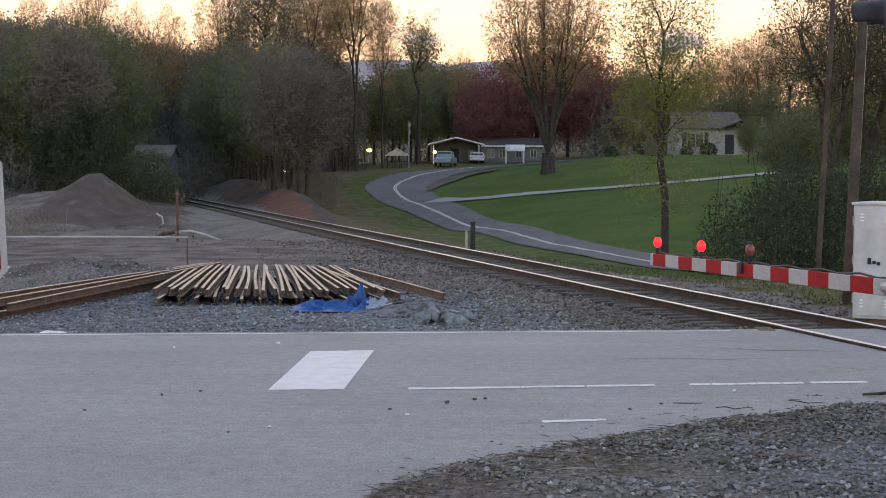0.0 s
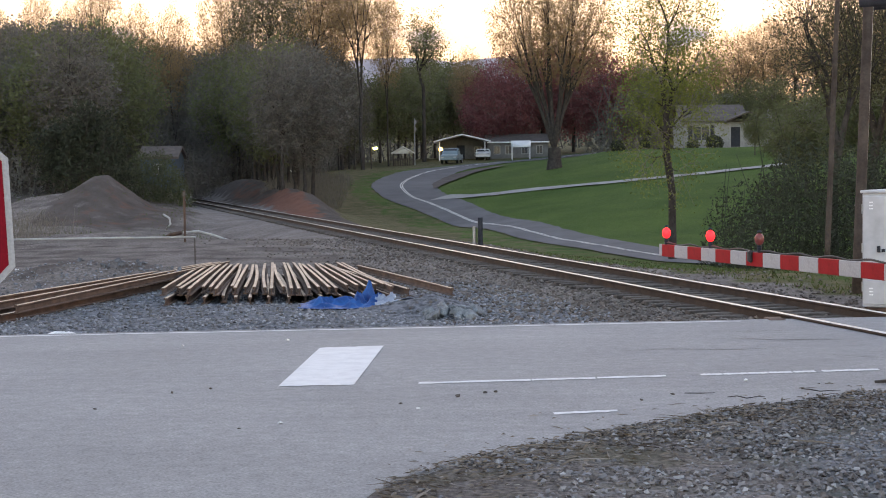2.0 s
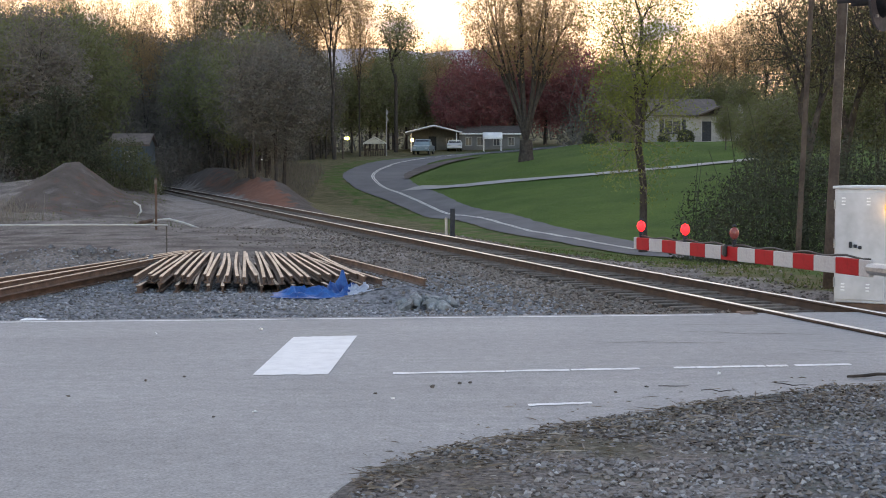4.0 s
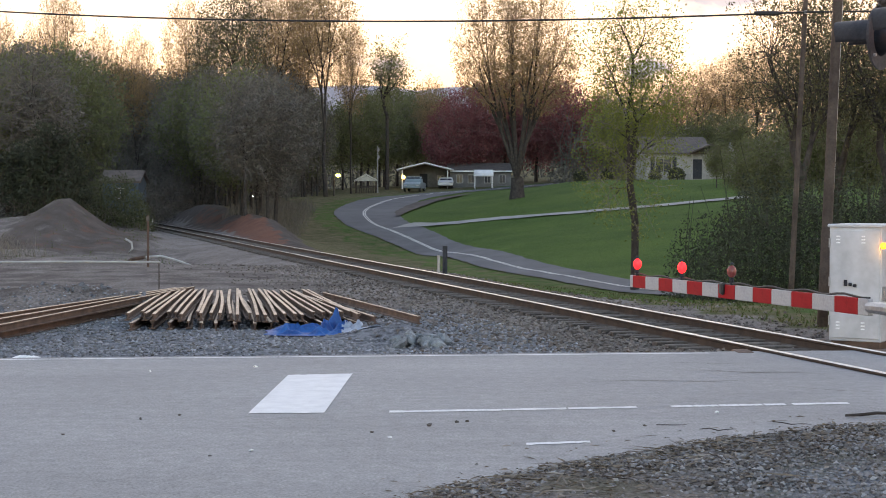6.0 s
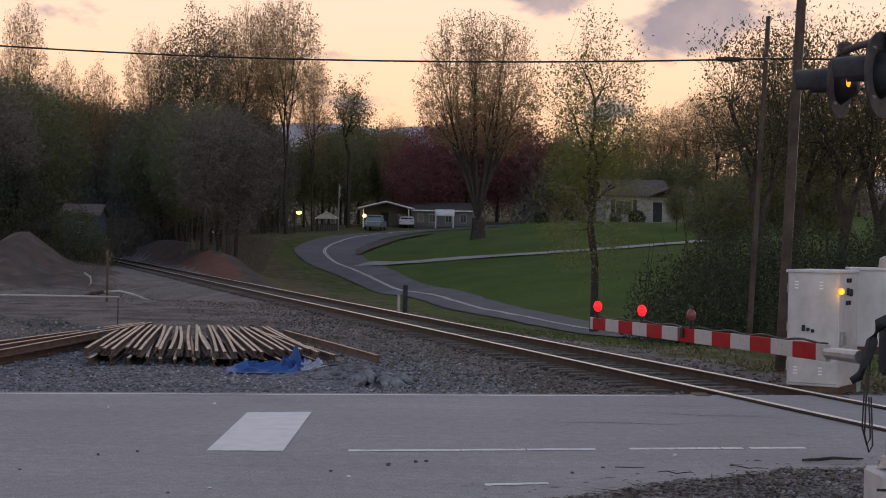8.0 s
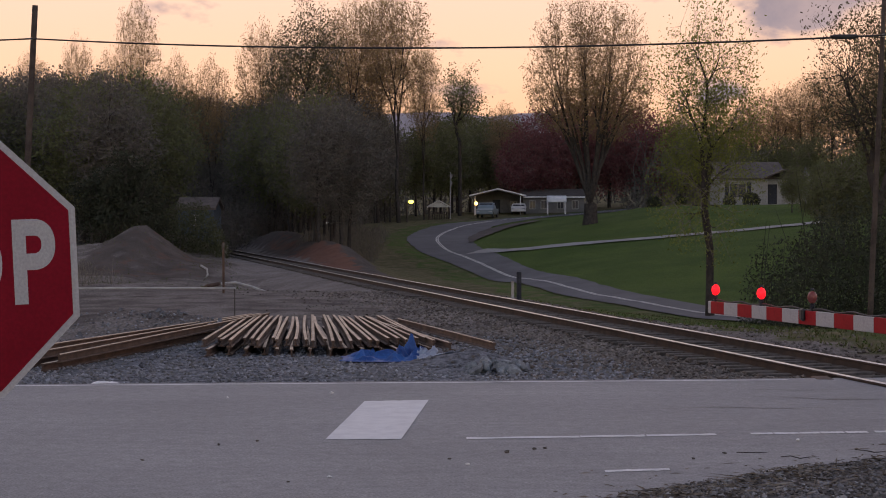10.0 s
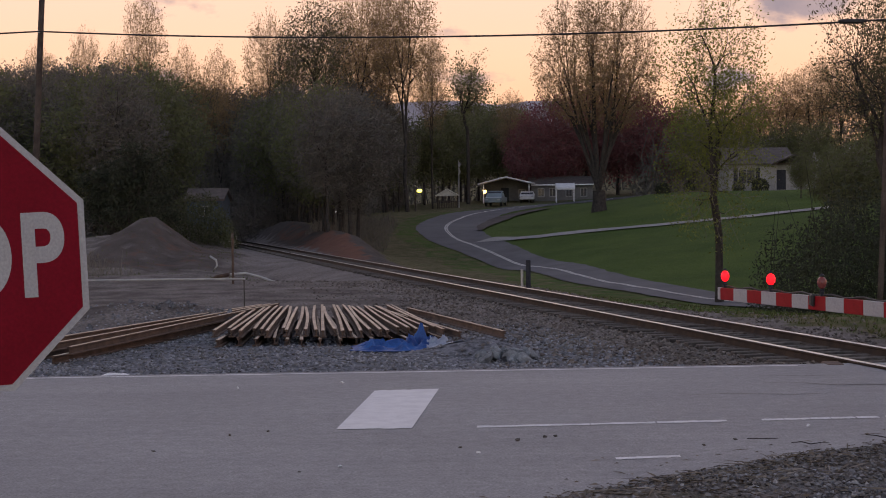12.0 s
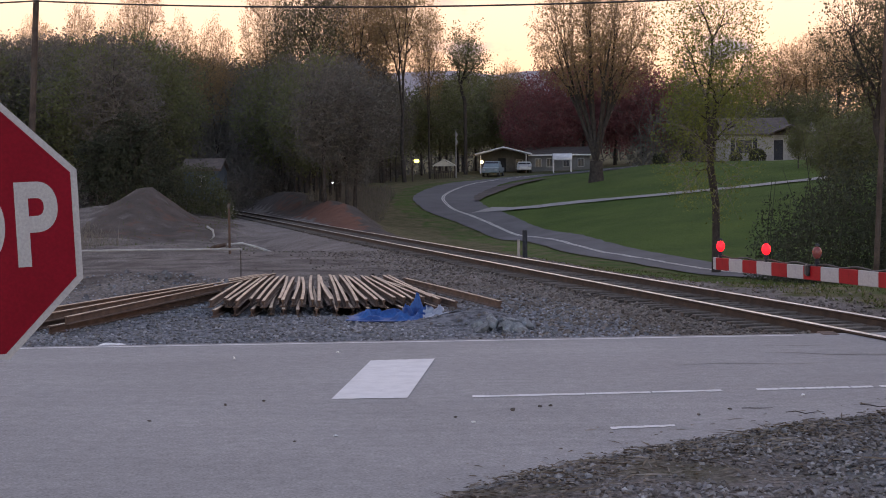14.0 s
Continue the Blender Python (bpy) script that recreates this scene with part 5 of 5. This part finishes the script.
# fallen branches by the shoulder
for x, y, L, a in ((4.6, 16.9, 0.7, 0.2), (3.55, 16.15, 0.4, -0.5), (1.45, 13.0, 0.35, -0.9), (2.35, 16.1, 0.3, -0.3), (2.75, 15.75, 0.35, -0.25)):
    pts = [(x + L * (k / 4 - .5) * math.cos(a), y + L * (k / 4 - .5) * math.sin(a) + rk.uniform(-.02, .02), max(0.0, land(x, y)) + 0.02 + rk.uniform(0, .02)) for k in range(5)]
    thick = 2.0 if L > 0.6 else 0.6
    v, f = ring_tube(pts, [0.007 * thick, 0.009 * thick, 0.009 * thick, 0.007 * thick, 0.004 * thick], 6)
    tagged(solid("fallen_branch", v, f, BARK, smooth=True), "dead fallen branch at the road's edge", "branch")

# ---- yard beyond the stack: barrier, posts, pipes ----
DULL = plain("dull_white_paint", (0.3, 0.3, 0.29), (0.42, 0.42, 0.4), 3, 0.7)
bar = thing("pipe_barrier", "long white pipe barrier on a thin steel post", "barrier", (-6.75, 42, land(-6.75, 42)))
v, f = ring_tube([(-7.0, 0.3, 0.86), (-4, 0.2, 0.87), (-2, 0.1, 0.885), (0.05, 0, 0.88)], [0.026] * 4, 8)
solid("pipe", v, f, DULL, bar, "white pipe", True)
for px in (0.02, -6.2):
    bm = bmesh.new()
    tube(bm, (px, 0.05, -0.2), (px, 0.05, 0.88), 0.016, n=8)
    part("post", bm, TIE, bar, "thin dark post")
mp = thing("marker_post", "thin grey steel marker post in the yard", "post", (-9.12, 55, land(-9.12, 55)))
bm = bmesh.new()
tube(bm, (0, 0, -0.2), (0, 0, 1.72), 0.04, n=8)
part("shaft", bm, RUST, mp)
bm = bmesh.new()
box(bm, (0, -0.03, 1.6), (0.1, 0.02, 0.16), 0.004)
part("plate", bm, TIE, mp)


def bent_pipe(label, pts, r, m):
    v, f = ring_tube([(x, y, land(x, y) + z) for x, y, z in pts], [r] * len(pts), 7)
    return tagged(solid("bent_pipe", v, f, m, smooth=True), label, "pipe")


bent_pipe("bent pale pipe lying on the soil", [(-11.0, 66, 0.42), (-10.4, 66, 0.5), (-9.8, 66, 0.36), (-9.2, 66, 0.18), (-8.7, 66, 0.14)], 0.05, DULL)
bent_pipe("dark bent pipe lying on the soil", [(-12.0, 66.4, 0.1), (-11.6, 66.3, 0.32), (-11.1, 66.1, 0.42)], 0.08, RUST)
bent_pipe("curved white hose end in the yard", [(-14.3, 80, 0.75), (-14.0, 80, 0.62), (-13.95, 80, 0.35), (-14.1, 80, 0.1)], 0.055, DULL)
bol = thing("bollard", "dark wooden marker post on the grass verge", "post", (0.74, 53, land(0.74, 53)))
bm = bmesh.new()
tube(bm, (0, 0, -0.3), (0, 0, 0.74 - land(0.74, 53)), 0.085, 0.08, n=10)
part("shaft", bm, DARK, bol)
bm = bmesh.new()
tube(bm, (-0.2, 0, -0.3), (-0.2, 0, 0.45 - land(0.74, 53)), 0.05, n=10)
part("short_post", bm, GALV, bol, "short grey post")


# ---- houses up the hill ----
SIDING = plain("pale_siding", (0.26, 0.26, 0.255), (0.34, 0.335, 0.325), 1.0, 0.85, fine=6, spec=0.2)
GREYWALL = plain("grey_siding", (0.10, 0.097, 0.092), (0.15, 0.145, 0.14), 1.0, 0.8, fine=6)
SHINGLE = plain("brown_shingles", (0.06, 0.05, 0.045), (0.11, 0.09, 0.08), 2.0, 0.95, fine=7)
WROOF = plain("white_sheet_roof", (0.62, 0.62, 0.62), (0.78, 0.78, 0.77), 1.0, 0.5)
GLASS = plain("dark_window_glass", (0.03, 0.035, 0.045), (0.06, 0.065, 0.075), 1.0, 0.12, bumpy=0)
BLUE = plain("faded_blue_boards", (0.055, 0.08, 0.105), (0.09, 0.12, 0.15), 1.0, 0.85, spec=0.2)


def window(parent, x, z, w, h, y=-0.03, shutters=False):
    bm = bmesh.new()
    for sx, sz, bw, bh in ((0, h / 2, w, 0.1), (0, -h / 2, w, 0.1), (-w / 2, 0, 0.1, h), (w / 2, 0, 0.1, h), (0, 0, 0.06, h)):
        box(bm, (x + sx, y, z + sz), (bw, 0.08, bh), 0.01)
    fr = part("window", bm, SIDING, parent, "pale window frame")
    for sx in (-w / 4, w / 4):
        bm = bmesh.new()
        box(bm, (x + sx, y + 0.012, z), (w / 2 - 0.06, 0.02, h - 0.1))
        part("pane", bm, GLASS, fr)
    if shutters:
        for sx in (-w / 2 - 0.3, w / 2 + 0.3):
            bm = bmesh.new()
            box(bm, (x + sx, y - 0.01, z), (0.42, 0.05, h + 0.2), 0.01)
            for k in range(6):
                box(bm, (x + sx, y - 0.04, z - h / 2 + 0.15 + k * h / 6), (0.36, 0.02, 0.06))
            part("shutter", bm, DARK, parent, "dark shutter")


def gable_roof(parent, x0, x1, y0, y1, z, rise, along_x, mat_roof, eave=0.4, trim=None, name="roof"):
    vs = []
    if along_x:
        ym = (y0 + y1) / 2
        prof = [(y0 - eave, z - 0.1), (ym, z + rise), (y1 + eave, z - 0.1)]
        for x in (x0 - eave, x1 + eave):
            for yy, zz in prof:
                vs += [(x, yy, zz), (x, yy, zz + 0.16)]
    else:
        xm = (x0 + x1) / 2
        prof = [(x0 - eave, z - 0.1), (xm, z + rise), (x1 + eave, z - 0.1)]
        for y in (y0 - eave, y1 + eave):
            for xx, zz in prof:
                vs += [(xx, y, zz), (xx, y, zz + 0.16)]
    fs = [(1, 3, 9, 7), (3, 5, 11, 9), (0, 6, 8, 2), (2, 8, 10, 4), (0, 2, 3, 1), (2, 4, 5, 3), (6, 7, 9, 8), (8, 9, 11, 10), (0, 1, 7, 6), (4, 10, 11, 5)]
    return solid(name, vs, fs, mat_roof, parent)


def gable_walls(parent, x0, x1, y0, y1, h, rise, along_x, m, name="wall"):
    vs = [(x0, y0, -0.6), (x1, y0, -0.6), (x1, y1, -0.6), (x0, y1, -0.6), (x0, y0, h), (x1, y0, h), (x1, y1, h), (x0, y1, h)]
    fs = [(0, 1, 5, 4), (1, 2, 6, 5), (2, 3, 7, 6), (3, 0, 4, 7)]
    if along_x:
        vs += [(x0, (y0 + y1) / 2, h + rise), (x1, (y0 + y1) / 2, h + rise)]
        fs += [(4, 8, 7), (5, 6, 9)]
    else:
        vs += [((x0 + x1) / 2, y0, h + rise), ((x0 + x1) / 2, y1, h + rise)]
        fs += [(4, 5, 8), (6, 7, 9)]
    return solid(name, vs, fs, m, parent)


hx, hy = 23.7, 172.0
hz = land(hx + 2, hy)
house = thing("house", "pale single-storey house with dark shutters and brown roof on the rise", "house", (hx, hy, hz))
gable_walls(house, 0, 6.4, 0, 8, 2.75, 1.7, True, SIDING)
gable_roof(house, 0, 6.4, 0, 8, 2.8, 1.7, True, SHINGLE)
window(house, 1.85, 1.55, 1.7, 1.45, -0.03, True)
# gabled porch over a shaded recess
gable_roof(house, 4.4, 8.6, -1.6, 4, 2.75, 0.85, False, SHINGLE, 0.25, name="porch_roof")
gable_walls(house, 6.4, 9.6, 0.4, 8, 2.7, 1.5, True, SIDING, "side_wall")
for px in (4.6, 8.4):
    bm = bmesh.new()
    box(bm, (px, -1.4, 1.2), (0.14, 0.14, 3.0), 0.01)
    part("porch_post", bm, SIDING, house)
bm = bmesh.new()
box(bm, (5.4, -0.03, 1.15), (0.95, 0.06, 2.05), 0.01)
part("door", bm, DARK, house)


def bush(b, dd, s, label, m=None):
    x, y = b * dd - 0.17, dd
    ob = thing("shrub", label, "shrub", (x, y, land(x, y)))
    vs, fs = [], []
    for k in range(900):
        v = Vector((random.gauss(0, 1), random.gauss(0, 1), random.gauss(0, 1))).normalized() * s * random.uniform(.75, 1.05) * (1 + 0.2 * noise.noise((k * .3, s, 0)))
        if v.z < -0.5 * s:
            continue
        a, c = Vector((random.gauss(0, 1), random.gauss(0, 1), random.gauss(0, 1))).normalized() * s * .14, Vector((random.gauss(0, 1), random.gauss(0, 1), random.gauss(0, 1))).normalized() * s * .09
        o = v * 1.0 + Vector((0, 0, s * .55))
        n = len(vs)
        vs += [o - a, o + c, o + a, o - c]
        fs.append((n, n + 1, n + 2, n + 3))
    solid("foliage", vs, fs, m or CEDAR, ob)
    v, f = ring_tube([(0, 0, -0.1), (0.02, 0, s * .5), (0, 0.03, s)], [s * .08, s * .06, s * .03], 5)
    solid("stem", v, f, BARK, ob)
    return ob


bush(0.1445, 170, 0.62, "dark clipped shrub before the pale house")
bush(0.1575, 170, 0.85, "dark clipped shrub before the pale house")
bush(0.099, 165, 0.7, "low shrub at the top of the lawn")
bush(0.115, 166, 0.6, "low shrub at the top of the lawn")

mx, my = -2.2, 200.0
mz = land(2, my)
home = thing("mobile_home", "long grey home with a gabled front and white roof edge", "house", (mx, my, mz))
gable_walls(home, 0, 5.9, 3.4, 9, 2.25, 0.75, False, GREYWALL)
gable_roof(home, 0, 5.9, 0, 9, 2.3, 0.75, False, WROOF, 0.5)
gable_walls(home, 6.0, 13.5, 1.5, 8.5, 2.1, 0.9, True, GREYWALL, "wing_wall")
gable_roof(home, 6.0, 13.5, 1.5, 8.5, 2.15, 0.9, True, SHINGLE, 0.3, name="wing_roof")
bm = bmesh.new()
box(bm, (9.8, 1.1, 2.13), (7.6, 0.12, 0.16), 0.01)
part("gutter", bm, WROOF, home, "white eaves board")
for sx in (7.2, 8.6, 10.6, 12.4):
    window(home, sx, 1.2, 0.75, 1.0, 1.47)
window(home, 4.9, 1.1, 0.8, 1.1, 3.37)
bm = bmesh.new()
box(bm, (2.8, 3.37, 0.85), (0.95, 0.06, 2.0), 0.01)
dr = part("door", bm, DARK, home)
for px in (0.2, 5.7):
    bm = bmesh.new()
    box(bm, (px, -0.45, 1.0), (0.12, 0.12, 2.5), 0.01)
    part("porch_post", bm, WROOF, home)
YELLOW = glow("lit_yellow_lamp", (1.0, 0.72, 0.22), 2.5)
bm = bmesh.new()
bmesh.ops.create_uvsphere(bm, u_segments=12, v_segments=8, radius=0.22, matrix=Matrix.Translation((0.35, -0.75, 1.35)))
part("porch_lamp", bm, YELLOW, home, "lit yellow porch lamp", True)
# arched white carport at the wing's end
port = thing("carport", "arched white carport beside the long home", "carport", (6.6, 198.6, land(8.3, 197.5)), -90)
vs, fs = [], []
for j, yy in enumerate((0, 2.3)):
    for k in range(13):
        a = math.pi * k / 12
        vs += [(1.25 - 1.25 * math.cos(a), yy, 1.5 + 0.75 * math.sin(a)), (1.25 - 1.2 * math.cos(a), yy, 1.46 + 0.7 * math.sin(a))]
for k in range(12):
    a = 2 * k
    fs += [(a, a + 2, a + 28, a + 26), (a + 1, a + 27, a + 29, a + 3), (a, a + 1, a + 3, a + 2), (a + 26, a + 28, a + 29, a + 27)]
solid("canopy", vs, fs, WROOF, port, "white arched sheet roof", True)
for px in (0.03, 2.47):
    for py in (0.1, 2.2):
        bm = bmesh.new()
        box(bm, (px, py, 0.7), (0.08, 0.08, 1.7), 0.008)
        part("post", bm, WROOF, port)
CANVAS = plain("cream_canvas", (0.5, 0.49, 0.44), (0.62, 0.6, 0.54), 1.5, 0.85)
tent = thing("garden_pavilion", "small open pavilion with a pale canvas roof", "pavilion", (-7.3, 190, land(-6, 190)))
gable_roof(tent, 0, 2.4, 0, 2.6, 1.45, 0.65, False, CANVAS, 0.15, name="canvas_roof")
solid("gable_cloth", [(0, 0, 1.4), (2.4, 0, 1.4), (1.2, 0, 2.05), (0, 0.02, 1.4), (2.4, 0.02, 1.4), (1.2, 0.02, 2.05)], [(0, 1, 2), (5, 4, 3), (0, 3, 4, 1), (1, 4, 5, 2), (2, 5, 3, 0)], CANVAS, tent)
for px in (0.05, 2.35):
    for py in (0.05, 2.5):
        bm = bmesh.new()
        box(bm, (px, py, 0.6), (0.1, 0.1, 1.7), 0.01)
        part("post", bm, WOOD, tent)
bm = bmesh.new()
for k in range(12):
    box(bm, (0.1 + 0.2 * k, -0.05, 0.4), (0.08, 0.04, 0.9), 0.005)
box(bm, (1.2, -0.02, 0.75), (2.5, 0.05, 0.08), 0.005)
part("railing", bm, WOOD, tent)
flag = thing("flagpole", "white flagpole with a furled pale flag", "flagpole", (-4.75, 190, land(-4.75, 190)))
bm = bmesh.new()
tube(bm, (0, 0, -0.2), (0, 0, 5.4), 0.07, 0.05, n=8)
part("pole", bm, SIDING, flag)
vs, fs = [], []
for k in range(9):
    for s in (0.05, 0.16 + 0.1 * math.sin(k * 1.3)):
        vs.append((s, 0.05 * math.sin(k), 5.2 - 0.18 * k))
for k in range(8):
    fs.append((2 * k, 2 * k + 1, 2 * k + 3, 2 * k + 2))
fl = solid("flag", vs, fs, SIDING, flag, "limp pale flag")
fl.modifiers.new("thick", "SOLIDIFY").thickness = 0.02


def street_lamp(b, dd, z, label, m, r):
    x, y = b * dd - 0.17, dd
    z0 = land(x, y)
    ob = thing("street_lamp", label, "street lamp", (x, y, z0))
    bm = bmesh.new()
    tube(bm, (0, 0, -0.2), (0, 0, z - z0), 0.09, 0.07, n=8)
    tube(bm, (0, 0, z - z0 - 0.05), (0.45, -0.1, z - z0 + 0.1), 0.04, n=6)
    part("pole", bm, WOOD, ob)
    bm = bmesh.new()
    bmesh.ops.create_uvsphere(bm, u_segments=12, v_segments=8, radius=r, matrix=Matrix.Translation((0.45, -0.12, z - z0)) @ Matrix.Diagonal((1.2, 1, 0.8, 1)))
    part("bulb", bm, m, ob, "lit bulb", True)
    bm = bmesh.new()
    tube(bm, (0.45, -0.1, z - z0 + r * .5), (0.45, -0.1, z - z0 + r * 1.1), r * 0.9, r * 0.3, n=10)
    part("shade", bm, GALV, ob)


LIME = glow("lit_lime_lamp", (0.75, 0.85, 0.12), 3.0)
COOL = glow("lit_white_lamp", (0.8, 0.9, 1.0), 5.0)
street_lamp(-0.0505, 180, 4.85, "yard lamp with a lit yellow-green bulb", LIME, 0.24)
street_lamp(-0.1015, 170, 2.55, "small lit lamp among the trees", COOL, 0.11)
street_lamp(-0.2435, 120, 3.1, "small lit lamp among the trees", COOL, 0.07)
shed = thing("shed", "small faded blue shed among the trees", "shed", (-23.0, 120, land(-21.8, 120)))
gable_walls(shed, 0, 2.6, 0, 3.5, 1.9, 0.7, True, BLUE)
gable_roof(shed, 0, 2.6, 0, 3.5, 1.95, 0.7, True, SHINGLE, 0.2)
window(shed, 1.3, 1.1, 0.7, 0.7)
drum = thing("white_barrel", "white barrel standing under the trees", "barrel", (-20.6, 126, land(-20.6, 126)))
bm = bmesh.new()
for z1, z2, r1, r2 in ((0, .3, .28, .3), (.3, .6, .3, .3), (.6, .9, .3, .28)):
    tube(bm, (0, 0, z1), (0, 0, z2), r1, r2, n=16)
part("body", bm, SIDING, drum)


def vehicle(name, label, at, rz, paint, L=4.6, W=1.8, H=1.5, pickup=False):
    ob = thing(name, label, "car", at, rz)
    side = [(-L / 2, .35), (-L / 2, .8), (-L / 2 + .9, .95), (-L / 2 + 1.5, H), (L / 2 - 1.6, H), (L / 2 - .7, 1.0), (L / 2, .9), (L / 2, .35)]
    if pickup:
        side = [(-L / 2, .4), (-L / 2, .95), (-L / 2 + 1.2, 1.05), (-L / 2 + 1.7, H), (0.4, H), (0.6, 1.05), (L / 2, 1.05), (L / 2, .4)]
    vs, fs = [], []
    n = len(side)
    for yy in (-W / 2, W / 2):
        for x, z in side:
            k = 0.85 if z > 1.1 else 1.0
            vs.append((x, yy * k, z))
    fs = [tuple(range(n)), tuple(range(2 * n - 1, n - 1, -1))] + [(i, n + i, n + (i + 1) % n, (i + 1) % n) for i in range(n)]
    body = solid("body", vs, fs, paint, ob)
    md = body.modifiers.new("soft", "BEVEL")
    md.width, md.segments = 0.07, 2
    bm = bmesh.new()
    x1, x2 = side[2][0] + 0.08, side[3][0] - 0.05
    q = [bm.verts.new(p) for p in ((x1, -W * .42, 1.02), (x1, W * .42, 1.02), (x2, W * .38, H - .07), (x2, -W * .38, H - .07))]
    for v in q:
        v.co.x -= 0.03
    bm.faces.new(q)
    part("windscreen", bm, GLASS, ob)
    for s in (-1, 1):
        bm = bmesh.new()
        box(bm, ((side[3][0] + side[4][0]) / 2, s * W * .44, (H + 1) / 2), ((side[4][0] - side[3][0]) * .95, 0.05, (H - 1) * .62), 0.01)
        part("side_window", bm, GLASS, ob)
        for x in (-L / 2 + .85, L / 2 - .85):
            bm = bmesh.new()
            tube(bm, (x, s * (W / 2 - .2), .33), (x, s * (W / 2 + .01), .33), .33, n=18)
            wh = part("wheel", bm, BLACK, ob)
            bm = bmesh.new()
            tube(bm, (x, s * (W / 2 - .1), .33), (x, s * (W / 2 + .02), .33), .19, n=14)
            part("rim", bm, GALV, wh)
        bm = bmesh.new()
        box(bm, (-L / 2 - .0, s * W * .36, .72), (0.06, .34, .14), 0.02)
        part("headlight", bm, SHEETWHITE, ob)
    return ob


vehicle("pickup_truck", "pale blue pickup truck parked before the home", (-0.5, 192, land(-0.5, 192)), 82, plain("pale_blue_paint", (0.16, 0.22, 0.25), (0.2, 0.26, 0.29), 1, 0.3, bumpy=0), 5.2, 1.95, 1.75, True)
vehicle("car", "white car parked before the home", (3.3, 200.5, land(3.3, 200.5) - 0.02), 88, plain("white_car_paint", (0.5, 0.5, 0.5), (0.56, 0.56, 0.56), 1, 0.3, bumpy=0), 4.3, 1.75, 1.35)

# cracks in the asphalt near the crossing
for pts in ([(3.2, 21.6), (3.7, 21.5), (4.1, 21.2), (4.6, 21.3), (5.2, 21.0)], [(4.3, 19.6), (4.8, 19.2), (5.3, 19.0)], [(3.3, 22.6), (3.9, 22.4), (4.5, 22.5)], [(1.9, 20.1), (2.6, 20.3), (3.4, 20.2), (4.0, 20.35)]):
    q = [(x + random.uniform(-.04, .04), y + random.uniform(-.04, .04)) for x, y in pts]
    vs, fs = [], []
    for k, (x, y) in enumerate(q):
        w = 0.008 + 0.012 * random.random() if 0 < k < len(q) - 1 else 0.004
        vs += [(x, y - w, 0.004), (x, y + w, 0.004)]
    for k in range(len(q) - 1):
        fs.append((2 * k, 2 * k + 2, 2 * k + 3, 2 * k + 1))
    solid("crack", vs, fs, TIE, road, "dark crack in the asphalt")

# rough grass and dead stalks on the verge between track and lane, and beside the spoil
vs, fs = [], []
for i in range(16000):
    y = 27 + 60 * random.random() ** 1.3
    x = track_x(y) + 3.0 + random.random() ** 1.2 * 9
    if i % 4 == 0:
        y = 60 + 60 * random.random()
        x = track_x(y) - 4 - random.random() * 12
    if road_dist(x, y)[0] < 2.6:
        continue
    z = land(x, y)
    h, a, w = random.uniform(.03, .10), random.uniform(0, 6.3), random.uniform(.012, .03)
    k = len(vs)
    vs += [(x - w * math.cos(a), y - w * math.sin(a), z - .01), (x + w * math.cos(a), y + w * math.sin(a), z - .01), (x + random.gauss(0, .05), y + random.gauss(0, .05), z + h)]
    fs.append((k, k + 1, k + 2))
tagged(solid("verge_grass", vs, fs, BLADES), "thin dry and green grass on the verge", "grass", kind="stuff")
